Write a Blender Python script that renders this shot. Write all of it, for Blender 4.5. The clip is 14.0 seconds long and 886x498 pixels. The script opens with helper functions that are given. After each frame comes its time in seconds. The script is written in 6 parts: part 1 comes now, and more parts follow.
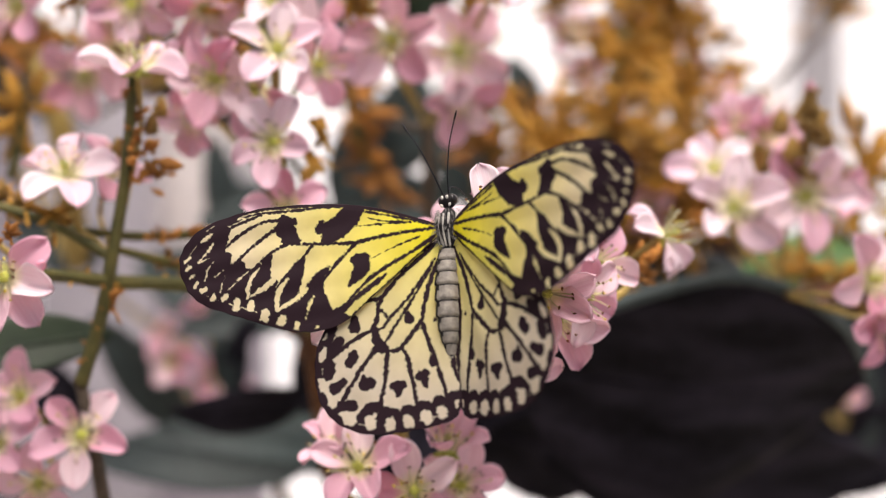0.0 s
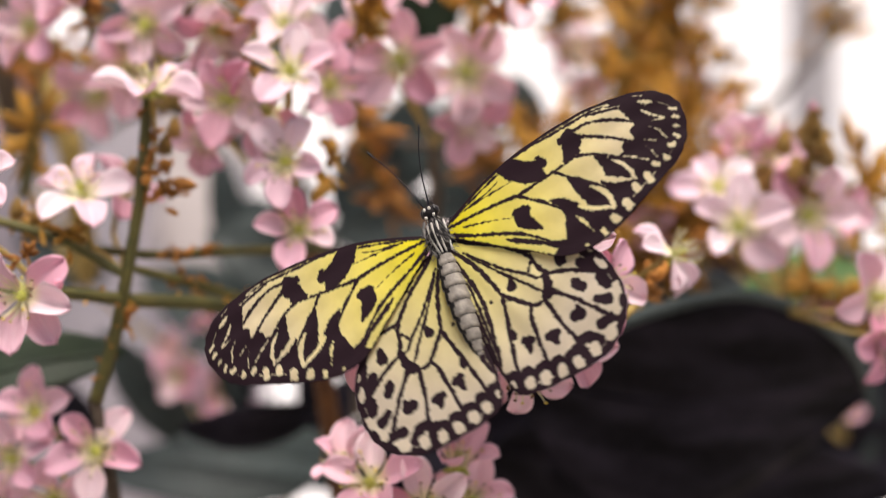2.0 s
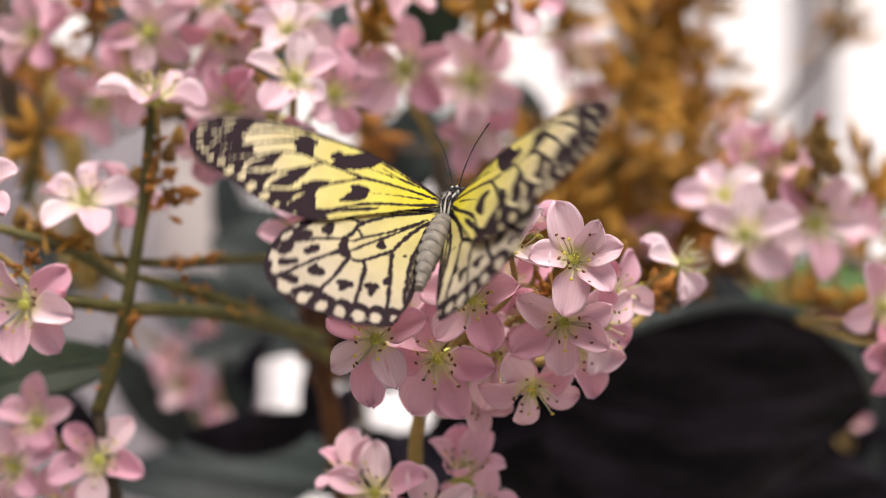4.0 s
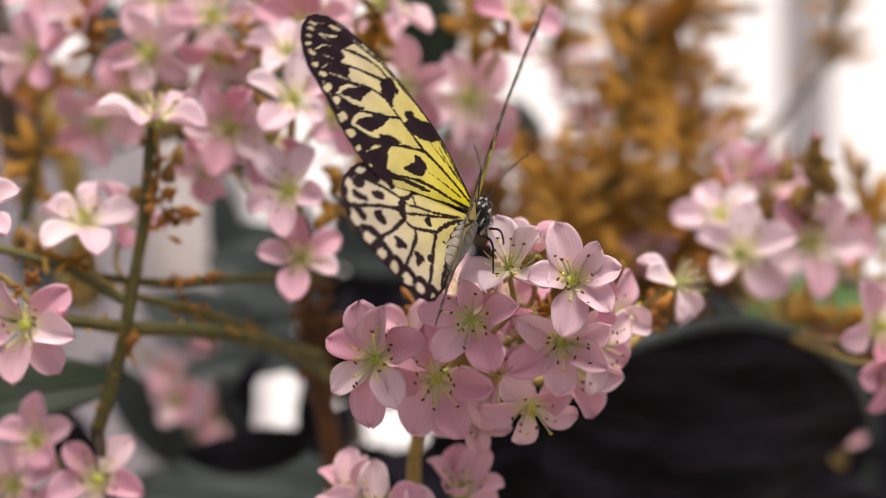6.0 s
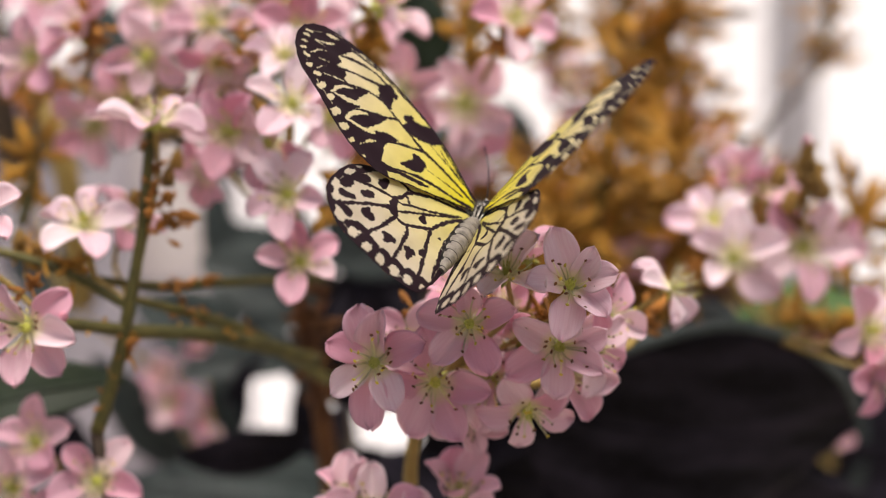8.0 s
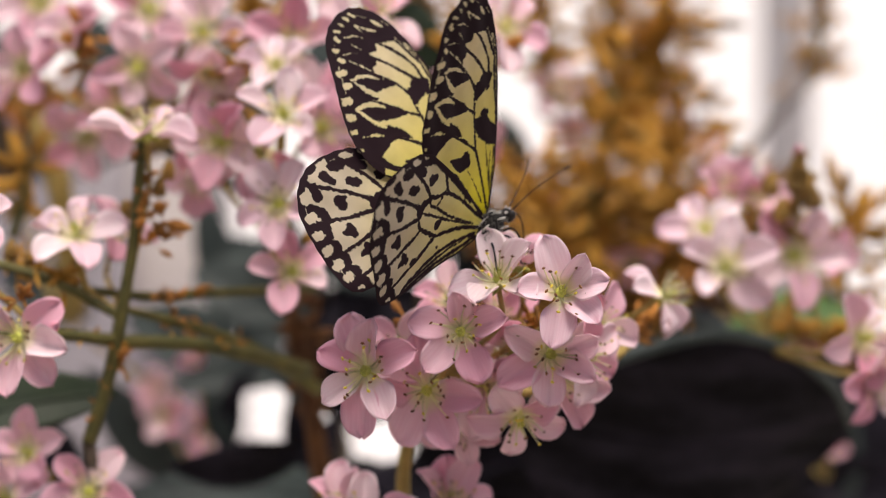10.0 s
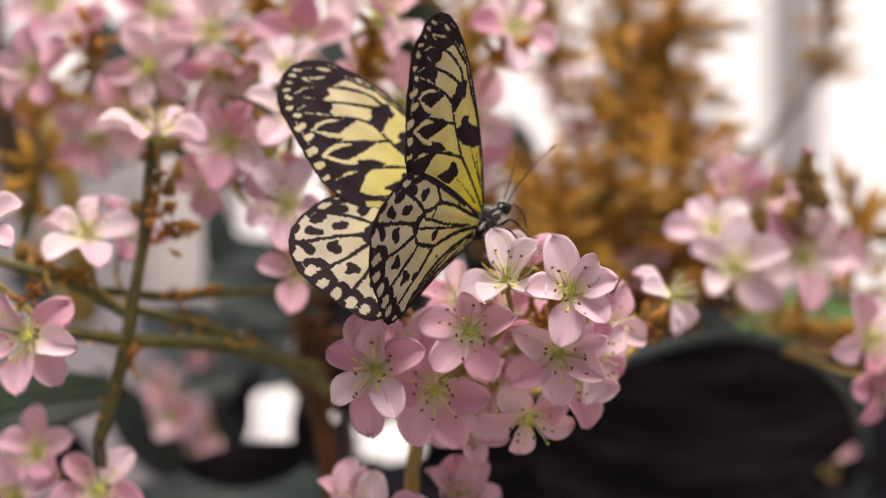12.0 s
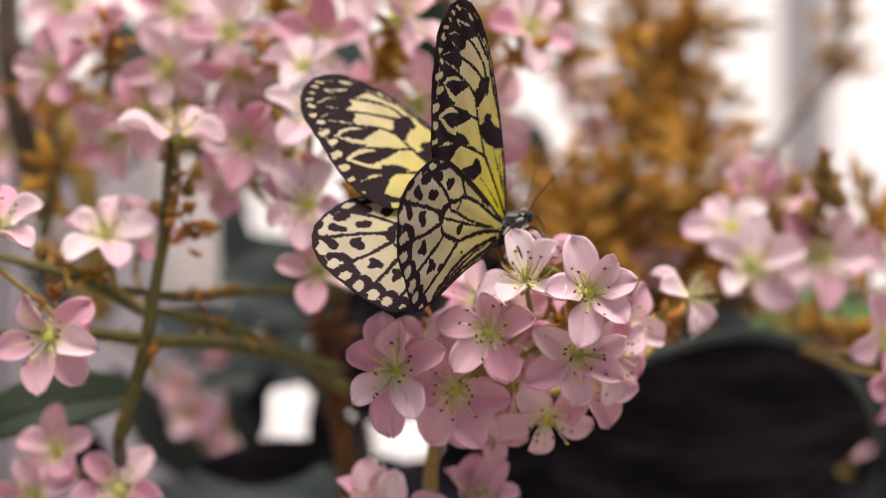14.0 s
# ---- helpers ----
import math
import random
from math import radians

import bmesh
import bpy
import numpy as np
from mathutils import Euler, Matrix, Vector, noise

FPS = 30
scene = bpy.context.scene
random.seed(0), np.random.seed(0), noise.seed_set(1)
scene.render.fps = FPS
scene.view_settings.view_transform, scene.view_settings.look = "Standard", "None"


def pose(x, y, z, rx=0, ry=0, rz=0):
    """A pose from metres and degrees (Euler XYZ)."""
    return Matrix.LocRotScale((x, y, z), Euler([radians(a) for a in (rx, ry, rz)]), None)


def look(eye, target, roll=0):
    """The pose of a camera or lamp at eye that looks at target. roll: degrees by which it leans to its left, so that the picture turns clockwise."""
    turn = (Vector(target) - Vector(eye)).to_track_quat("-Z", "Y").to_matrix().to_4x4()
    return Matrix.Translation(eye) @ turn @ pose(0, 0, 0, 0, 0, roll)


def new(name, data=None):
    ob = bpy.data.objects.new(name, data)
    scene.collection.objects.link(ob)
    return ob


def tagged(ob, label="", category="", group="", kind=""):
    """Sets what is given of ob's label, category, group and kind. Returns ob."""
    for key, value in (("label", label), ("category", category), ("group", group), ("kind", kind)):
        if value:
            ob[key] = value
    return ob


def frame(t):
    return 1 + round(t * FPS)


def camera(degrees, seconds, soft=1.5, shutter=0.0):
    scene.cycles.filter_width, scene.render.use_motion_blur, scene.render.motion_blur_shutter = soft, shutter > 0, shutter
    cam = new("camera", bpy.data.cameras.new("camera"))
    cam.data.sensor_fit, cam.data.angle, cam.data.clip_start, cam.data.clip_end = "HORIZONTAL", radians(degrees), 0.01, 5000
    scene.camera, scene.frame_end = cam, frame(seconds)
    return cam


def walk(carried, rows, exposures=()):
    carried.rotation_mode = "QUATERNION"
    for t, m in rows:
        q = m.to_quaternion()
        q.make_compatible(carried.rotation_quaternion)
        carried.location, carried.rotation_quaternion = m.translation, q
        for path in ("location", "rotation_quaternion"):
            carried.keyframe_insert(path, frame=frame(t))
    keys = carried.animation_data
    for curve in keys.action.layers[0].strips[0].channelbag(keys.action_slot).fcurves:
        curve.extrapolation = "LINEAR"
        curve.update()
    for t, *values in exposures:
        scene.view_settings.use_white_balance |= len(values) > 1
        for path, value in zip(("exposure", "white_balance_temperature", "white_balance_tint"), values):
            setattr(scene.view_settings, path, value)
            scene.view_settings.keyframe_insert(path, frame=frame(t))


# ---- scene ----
# ---- camera ----
cam = camera(27, 14.0, soft=0.55, shutter=0.5)
cam.data.dof.use_dof = True
cam.data.dof.focus_distance = 0.425
cam.data.dof.aperture_fstop = 6.6
cam.data.dof.aperture_blades = 7
walk(cam, [
    (0, pose(0.0129, -0.4359, 1.1956, 88.60, 0.14, 0.63)),
    (0.5, pose(0.0102, -0.4362, 1.1964, 88.67, 0.25, 0.35)),
    (1, pose(0.0089, -0.4382, 1.1944, 89.07, 0.28, 0.27)),
    (1.5, pose(0.0088, -0.4421, 1.1961, 89.09, 0.08, 0.35)),
    (2, pose(0.0083, -0.4432, 1.1976, 88.97, 0.11, 0.40)),
    (2.5, pose(0.0077, -0.4406, 1.2002, 88.66, -0.02, 0.41)),
    (3, pose(0.0091, -0.4389, 1.1986, 88.75, 0.06, 0.66)),
    (5.5, pose(0.0027, -0.4432, 1.2012, 89.37, -0.10, -0.07)),
    (6, pose(0.0050, -0.4426, 1.2013, 89.44, -0.02, 0.14)),
    (6.5, pose(0.0035, -0.4445, 1.2006, 89.54, -0.06, -0.07)),
    (7, pose(0.0041, -0.4450, 1.2008, 89.50, 0.08, -0.03)),
    (7.5, pose(0.0005, -0.4457, 1.2005, 89.57, -0.08, -0.45)),
    (8, pose(0.0017, -0.4472, 1.2026, 89.42, -0.13, -0.33)),
    (10.5, pose(0.0028, -0.4476, 1.2000, 90.01, 0.10, -0.49)),
    (11, pose(0.0028, -0.4469, 1.1999, 90.00, 0.09, -0.47)),
    (11.5, pose(0.0032, -0.4478, 1.1999, 90.00, 0.10, -0.33)),
    (12, pose(0.0024, -0.4487, 1.1997, 90.03, 0.03, -0.24)),
    (12.5, pose(-0.0013, -0.4495, 1.2008, 89.91, -0.06, -0.43)),
    (13, pose(-0.0002, -0.4505, 1.2012, 89.86, -0.10, -0.13)),
    (13.5, pose(0.0000, -0.4500, 1.2000, 90.00, -0.00, 0.00)),
    (14, pose(-0.0002, -0.4501, 1.2013, 89.85, 0.04, 0.04)),
], exposures=[(0, 0.29, 6800, 15), (3.2, 0.11, 6850, 15), (5.5, 0.0, 6900, 15), (14, -0.04, 6950, 15)])

# ---- world and sun ----
world = bpy.data.worlds.new("greenhouse_daylight")
scene.world = world
world.use_nodes = True
wt = world.node_tree
sky = wt.nodes.new("ShaderNodeTexSky")
sky.sky_type, sky.sun_disc = "NISHITA", False
sky.sun_elevation, sky.sun_rotation = radians(71), radians(168)
sky.air_density, sky.dust_density, sky.ozone_density = 1.0, 3.0, 0.6
wt.links.new(sky.outputs[0], wt.nodes["Background"].inputs[0])
wt.nodes["Background"].inputs[1].default_value = 0.09
sun = new("sun", bpy.data.lights.new("sun", "SUN"))
sun.data.energy, sun.data.angle, sun.data.color = 5.0, radians(42), (1.0, 0.96, 0.90)
sun.matrix_world = look((0.12, -0.56, 2.92), (0, 0, 1.2))


# ---- materials ----
def material(name, rough=0.6, spec=0.4):
    m = bpy.data.materials.new(name)
    m.use_nodes = True
    b = m.node_tree.nodes["Principled BSDF"]
    b.inputs["Roughness"].default_value = rough
    b.inputs["Specular IOR Level"].default_value = spec
    return m, m.node_tree, b


def node(t, kind, **values):
    n = t.nodes.new(kind)
    for key, v in values.items():
        n.inputs[key.replace("_", " ")].default_value = v
    return n


def noise_tex(t, scale, detail=3.0):
    co = t.nodes.new("ShaderNodeTexCoord")
    n = node(t, "ShaderNodeTexNoise", Scale=scale, Detail=detail)
    t.links.new(co.outputs["Object"], n.inputs["Vector"])
    return n


def ramp(t, source, stops):
    r = t.nodes.new("ShaderNodeValToRGB")
    while len(r.color_ramp.elements) < len(stops):
        r.color_ramp.elements.new(0.5)
    for e, (p, c) in zip(r.color_ramp.elements, stops):
        e.position, e.color = p, (*c, 1)
    t.links.new(source, r.inputs["Fac"])
    return r.outputs["Color"]


def blend(t, fac, a, b, mode="MIX"):
    n = t.nodes.new("ShaderNodeMix")
    n.data_type, n.blend_type = "RGBA", mode
    for sock, v in ((n.inputs["Factor"], fac), (n.inputs["A"], a), (n.inputs["B"], b)):
        if isinstance(v, bpy.types.NodeSocket):
            t.links.new(v, sock)
        else:
            sock.default_value = v if isinstance(v, float) else (*v, 1)
    return n.outputs["Result"]


def bump(t, b, height, strength, distance):
    n = node(t, "ShaderNodeBump", Strength=strength, Distance=distance)
    t.links.new(height, n.inputs["Height"])
    t.links.new(n.outputs["Normal"], b.inputs["Normal"])


def see_through(m, t, b, colour, share):
    """Adds light that passes through a thin sheet."""
    tr, mix = t.nodes.new("ShaderNodeBsdfTranslucent"), node(t, "ShaderNodeMixShader", Fac=share)
    t.links.new(colour, tr.inputs["Color"])
    t.links.new(b.outputs[0], mix.inputs[1])
    t.links.new(tr.outputs[0], mix.inputs[2])
    t.links.new(mix.outputs[0], t.nodes["Material Output"].inputs["Surface"])


def mottled(name, low, high, scale, rough=0.7, relief=0.3, depth=0.0004, spec=0.4, thin=0.0, spread=0.35, island=False):
    """A surface of two tones with coarse and fine variation, and a tint of its own for every object."""
    m, t, b = material(name, rough, spec)
    n1, n2 = noise_tex(t, scale), noise_tex(t, scale * 7, 4.0)
    c = ramp(t, n1.outputs["Fac"], ((0.3, low), (0.7, high)))
    c = blend(t, 0.35, c, ramp(t, n2.outputs["Fac"], ((0.3, [v * 0.6 for v in low]), (0.7, high))))
    info = t.nodes.new("ShaderNodeObjectInfo")
    hsv = t.nodes.new("ShaderNodeHueSaturation")
    mr = node(t, "ShaderNodeMapRange", To_Min=1 - spread, To_Max=1 + spread)
    if island:
        geo = t.nodes.new("ShaderNodeNewGeometry")
        t.links.new(geo.outputs["Random Per Island"], mr.inputs["Value"])
    else:
        t.links.new(info.outputs["Random"], mr.inputs["Value"])
    t.links.new(mr.outputs[0], hsv.inputs["Value"])
    t.links.new(c, hsv.inputs["Color"])
    t.links.new(hsv.outputs[0], b.inputs["Base Color"])
    bump(t, b, n2.outputs["Fac"], relief, depth)
    if thin:
        see_through(m, t, b, hsv.outputs[0], thin)
    return m


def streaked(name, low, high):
    """A leaf's blade with shade put into its dark colour, soft streaks along it and a fine grain."""
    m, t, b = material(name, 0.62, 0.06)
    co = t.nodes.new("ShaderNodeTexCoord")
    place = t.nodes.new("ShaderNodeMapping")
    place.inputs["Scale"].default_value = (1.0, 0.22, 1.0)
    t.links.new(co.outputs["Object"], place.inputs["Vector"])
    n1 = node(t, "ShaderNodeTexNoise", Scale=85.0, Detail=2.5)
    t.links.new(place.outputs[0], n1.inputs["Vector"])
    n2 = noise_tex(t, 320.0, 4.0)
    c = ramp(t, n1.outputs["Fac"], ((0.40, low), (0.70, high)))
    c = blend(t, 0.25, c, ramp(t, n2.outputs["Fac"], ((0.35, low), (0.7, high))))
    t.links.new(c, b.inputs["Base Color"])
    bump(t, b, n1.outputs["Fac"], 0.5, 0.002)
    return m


def petal_material(name, tones):
    """Petals of four tones, streaked along their veins, greenish yellow at the claw."""
    m, t, b = material(name, 0.55, 0.25)
    along = t.nodes.new("ShaderNodeAttribute")
    along.attribute_name = "along"
    across = t.nodes.new("ShaderNodeAttribute")
    across.attribute_name = "across"
    info = t.nodes.new("ShaderNodeObjectInfo")
    pink = ramp(t, info.outputs["Random"], tones)
    streak = node(t, "ShaderNodeTexNoise", Scale=1.0, Detail=4.0)
    comb = t.nodes.new("ShaderNodeCombineXYZ")
    s1 = t.nodes.new("ShaderNodeMath")
    s1.operation = "MULTIPLY"
    s1.inputs[1].default_value = 14.0
    t.links.new(across.outputs["Fac"], s1.inputs[0])
    s2 = t.nodes.new("ShaderNodeMath")
    s2.operation = "MULTIPLY"
    s2.inputs[1].default_value = 1.6
    t.links.new(along.outputs["Fac"], s2.inputs[0])
    t.links.new(s1.outputs[0], comb.inputs["X"])
    t.links.new(s2.outputs[0], comb.inputs["Y"])
    t.links.new(info.outputs["Random"], comb.inputs["Z"])
    t.links.new(comb.outputs[0], streak.inputs["Vector"])
    veins = ramp(t, streak.outputs["Fac"], ((0.35, (0.90, 0.78, 0.83)), (0.62, (1, 1, 1))))
    c = blend(t, 0.55, pink, veins, "MULTIPLY")
    base = ramp(t, along.outputs["Fac"], ((0.0, (1, 1, 1)), (0.14, (0.75, 0.75, 0.75)), (0.34, (0, 0, 0))))
    c = blend(t, base, c, (0.88, 0.82, 0.54))
    edge = ramp(t, along.outputs["Fac"], ((0.82, (0, 0, 0)), (1.0, (0.22, 0.22, 0.22))))
    c = blend(t, edge, c, (0.90, 0.48, 0.62))
    t.links.new(c, b.inputs["Base Color"])
    bump(t, b, streak.outputs["Fac"], 0.25, 0.0003)
    see_through(m, t, b, c, 0.32)
    return m


def wing_material(name, bright, pale, heavy=0.0):
    """Black scales where the ink field is negative, yellow at the root, cream outside."""
    m, t, b = material(name, 0.6, 0.12)
    ink = t.nodes.new("ShaderNodeAttribute")
    ink.attribute_name = "ink"
    warm = t.nodes.new("ShaderNodeAttribute")
    warm.attribute_name = "warm"
    n1, n2 = noise_tex(t, 900.0, 2.0), noise_tex(t, 130.0)
    add = t.nodes.new("ShaderNodeMath")
    add.operation = "MULTIPLY_ADD"
    add.inputs[1].default_value = 0.26
    t.links.new(n1.outputs["Fac"], add.inputs[0])
    t.links.new(ink.outputs["Fac"], add.inputs[2])
    edge = ramp(t, add.outputs[0], ((heavy, (0, 0, 0)), (0.13 + heavy, (0.36, 0.36, 0.36)), (0.30 + heavy, (1, 1, 1))))
    ground = blend(t, warm.outputs["Fac"], pale, bright)
    dust = ramp(t, n2.outputs["Fac"], ((0.3, (0.82, 0.80, 0.76)), (0.7, (1, 1, 1))))
    ground = blend(t, 0.8, ground, dust, "MULTIPLY")
    c = blend(t, edge, (0.030, 0.015, 0.021), ground)
    t.links.new(c, b.inputs["Base Color"])
    bump(t, b, add.outputs[0], 0.25, 0.00012)
    see_through(m, t, b, blend(t, 0.6, c, c, "MULTIPLY"), 0.42)
    return m


PETAL = petal_material("petal_pink", ((0.0, (0.84, 0.46, 0.58)), (0.3, (0.89, 0.59, 0.69)), (0.7, (0.92, 0.69, 0.755)), (1.0, (0.955, 0.82, 0.85))))
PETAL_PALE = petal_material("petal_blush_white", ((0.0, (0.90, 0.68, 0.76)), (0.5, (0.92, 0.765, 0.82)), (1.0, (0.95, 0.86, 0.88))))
FOREWING = wing_material("forewing_scales", (0.88, 0.80, 0.035), (0.83, 0.74, 0.50))
HINDWING = wing_material("hindwing_scales", (0.86, 0.78, 0.18), (0.73, 0.65, 0.52), 0.12)
BODY = mottled("body_black_scales", (0.007, 0.006, 0.007), (0.028, 0.025, 0.026), 500, 0.75, 0.5, 0.0002, 0.12, spread=0.0)
BODY_WHITE = mottled("body_white_scales", (0.36, 0.34, 0.30), (0.72, 0.69, 0.62), 600, 0.6, 0.5, 0.0002, spread=0.0)
BODY_GREY = mottled("body_grey_scales", (0.10, 0.088, 0.078), (0.33, 0.295, 0.245), 700, 0.6, 0.6, 0.0002, spread=0.0)
EYE = mottled("eye_black", (0.006, 0.005, 0.005), (0.02, 0.016, 0.014), 900, 0.32, 0.1, 0.0001, 0.4, spread=0.0)
FUR = mottled("fur_grey", (0.10, 0.095, 0.09), (0.36, 0.34, 0.31), 500, 0.7, 0.3, 0.0001, 0.1, spread=0.0)
LEG = mottled("leg_black", (0.008, 0.009, 0.012), (0.02, 0.02, 0.026), 800, 0.5, 0.3, 0.0001, 0.12, spread=0.0)
HEART = mottled("flower_heart", (0.42, 0.46, 0.06), (0.72, 0.72, 0.20), 700, 0.6, 0.5, 0.0002)
FILAMENT = mottled("filament_cream", (0.72, 0.68, 0.34), (0.88, 0.85, 0.62), 700, 0.6, 0.2, 0.0001, thin=0.2)
ANTHER = mottled("anther_brown", (0.09, 0.035, 0.018), (0.26, 0.11, 0.035), 900, 0.7, 0.4, 0.0001)
POLLEN = mottled("anther_yellow", (0.62, 0.46, 0.03), (0.82, 0.68, 0.12), 900, 0.7, 0.4, 0.0001)
STEM = mottled("stem_olive", (0.045, 0.052, 0.012), (0.16, 0.135, 0.03), 160, 0.6, 0.5, 0.0006, spread=0.2)
STEM_TAN = mottled("stem_tan", (0.26, 0.17, 0.04), (0.46, 0.33, 0.10), 160, 0.6, 0.5, 0.0006, spread=0.2)
RUST = mottled("bract_rust", (0.26, 0.095, 0.016), (0.58, 0.25, 0.05), 220, 0.75, 0.5, 0.0004, thin=0.15, spread=0.55, island=True)
RUST_DARK = mottled("stalk_dark_rust", (0.07, 0.025, 0.008), (0.22, 0.085, 0.02), 160, 0.8, 0.6, 0.0006, spread=0.3)
OCHRE = mottled("bract_ochre", (0.21, 0.09, 0.011), (0.70, 0.37, 0.055), 120, 0.75, 0.5, 0.0004, thin=0.2, spread=0.6, island=True)
BUD = mottled("bud_pink", (0.72, 0.22, 0.34), (0.88, 0.44, 0.54), 300, 0.5, 0.2, 0.0002, thin=0.2)
BUD_BROWN = mottled("bud_brown", (0.16, 0.10, 0.025), (0.42, 0.24, 0.06), 260, 0.7, 0.4, 0.0003)
LEAF = mottled("leaf_slate_green", (0.018, 0.028, 0.029), (0.058, 0.075, 0.072), 30, 0.55, 0.3, 0.0006, 0.22, spread=0.3)
# the near-black base colour stands in for shade low in the shrub
LEAF_SHADE_TONE = streaked("leaf_blackish_shade_tone", (0.0030, 0.0027, 0.0036), (0.032, 0.028, 0.040))
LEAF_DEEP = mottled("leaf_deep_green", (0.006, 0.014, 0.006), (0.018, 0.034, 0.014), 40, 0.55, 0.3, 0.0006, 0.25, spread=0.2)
LEAF_EDGE = mottled("leaf_edge_green", (0.05, 0.085, 0.03), (0.10, 0.15, 0.06), 60, 0.5, 0.3, 0.0004, spread=0.2)
LEAF_GREEN = mottled("leaf_fresh_green", (0.03, 0.09, 0.015), (0.08, 0.17, 0.03), 40, 0.5, 0.3, 0.0006, thin=0.2)
BARK = mottled("bark_grey_brown", (0.06, 0.045, 0.03), (0.18, 0.13, 0.09), 60, 0.85, 0.8, 0.002)
FLOOR_BOUNCE = mottled("floor_pale_for_bounce", (0.20, 0.175, 0.155), (0.36, 0.32, 0.28), 14, 0.95, 0.9, 0.01, spread=0.0)
FRAME = mottled("frame_grey_paint", (0.42, 0.40, 0.42), (0.52, 0.50, 0.52), 6, 0.5, 0.2, 0.001, spread=0.0)
WHITEWASH = mottled("panel_whitewash", (0.50, 0.44, 0.43), (0.66, 0.60, 0.58), 5, 0.6, 0.2, 0.001, spread=0.0)
FROSTED = mottled("panel_pale_grey", (0.20, 0.18, 0.20), (0.36, 0.33, 0.36), 5, 0.5, 0.2, 0.001, spread=0.0)
PANEL = mottled("panel_lavender_grey", (0.13, 0.11, 0.13), (0.24, 0.21, 0.24), 5, 0.6, 0.2, 0.001, spread=0.0)


def glow(name, colour, power):
    m = bpy.data.materials.new(name)
    m.use_nodes = True
    t = m.node_tree
    t.nodes.remove(t.nodes["Principled BSDF"])
    e = node(t, "ShaderNodeEmission", Strength=power)
    n = noise_tex(t, 0.7)
    c = ramp(t, n.outputs["Fac"], ((0.3, [v * 0.86 for v in colour]), (0.7, colour)))
    t.links.new(c, e.inputs["Color"])
    t.links.new(e.outputs[0], t.nodes["Material Output"].inputs["Surface"])
    return m


HAZE = glow("bright_overcast_haze", (1.0, 0.945, 0.935), 1.65)
GLASS, gt, gb = material("window_glass", 0.02, 0.5)
gb.inputs["Transmission Weight"].default_value = 1.0
gb.inputs["IOR"].default_value = 1.1


# ---- shape helpers ----
def mesh_of(bm, *mats, smooth=True):
    me = bpy.data.meshes.new("mesh")
    bm.to_mesh(me)
    bm.free()
    for m in mats:
        me.materials.append(m)
    if smooth:
        me.polygons.foreach_set("use_smooth", [True] * len(me.polygons))
    return me


def put(name, me, parent=None, m=None, label=""):
    ob = new(name, me)
    if parent is not None:
        ob.parent = parent
    if m is not None:
        ob.matrix_basis = m
    if label:
        ob["label"] = label
    return ob


def part(name, bm, mat, parent, label="", m=None):
    return put(name, mesh_of(bm, mat), parent, m, label)


def thing(name, at, label, category, group="", kind=""):
    ob = new(name)
    ob.empty_display_size = 0.01
    ob.location = at
    return tagged(ob, label, category, group, kind)


def spline(points, steps=8):
    """A smooth run through the points (rows of any width)."""
    p = [np.array(q, float) for q in points]
    p = [2 * p[0] - p[1]] + p + [2 * p[-1] - p[-2]]
    out = []
    for i in range(1, len(p) - 2):
        for k in range(steps):
            u = k / steps
            out.append(0.5 * (2 * p[i] + (p[i + 1] - p[i - 1]) * u + (2 * p[i - 1] - 5 * p[i] + 4 * p[i + 1] - p[i + 2]) * u * u
                              + (3 * p[i] - p[i - 1] - 3 * p[i + 1] + p[i + 2]) * u ** 3))
    out.append(p[-2])
    return out


def tube(bm, points, r0, r1, sides=8, steps=6, wobble=0.0, mat=0):
    """A tapered round rod along a smooth run of points."""
    run = [Vector(q) for q in spline(points, steps)]
    rings, n = [], len(run)
    ref = Vector((0.31, 0.87, 0.38))
    for i, c in enumerate(run):
        d = (run[min(i + 1, n - 1)] - run[max(i - 1, 0)]).normalized()
        a = d.cross(ref).normalized()
        b = d.cross(a)
        r = (r0 + (r1 - r0) * i / (n - 1)) * (1 + wobble * noise.noise(c * 300))
        rings.append([bm.verts.new(c + (a * math.cos(k * math.tau / sides) + b * math.sin(k * math.tau / sides)) * r) for k in range(sides)])
    for p, q in zip(rings, rings[1:]):
        for k in range(sides):
            bm.faces.new((p[k], p[(k + 1) % sides], q[(k + 1) % sides], q[k])).material_index = mat
    bm.faces.new(rings[0][::-1]).material_index = mat
    bm.faces.new(rings[-1]).material_index = mat
    return run


def lump(bm, centre, axis, length, radius, rows=6, sides=8, point=1.0, mat=0):
    """An egg-shaped body along an axis; point above 1 sharpens its far end."""
    axis = Vector(axis).normalized()
    a = axis.orthogonal().normalized()
    b = axis.cross(a)
    c = Vector(centre)
    ends = [bm.verts.new(c - axis * length / 2), bm.verts.new(c + axis * length / 2)]
    rings = []
    for i in range(1, rows):
        u = i / rows
        r = radius * math.sin(math.pi * u ** (1 / point)) ** 0.8
        o = c + axis * length * (u - 0.5)
        rings.append([bm.verts.new(o + (a * math.cos(k * math.tau / sides) + b * math.sin(k * math.tau / sides)) * r) for k in range(sides)])
    for k in range(sides):
        bm.faces.new((ends[0], rings[0][(k + 1) % sides], rings[0][k])).material_index = mat
        bm.faces.new((ends[1], rings[-1][k], rings[-1][(k + 1) % sides])).material_index = mat
        for p, q in zip(rings, rings[1:]):
            bm.faces.new((p[k], p[(k + 1) % sides], q[(k + 1) % sides], q[k])).material_index = mat


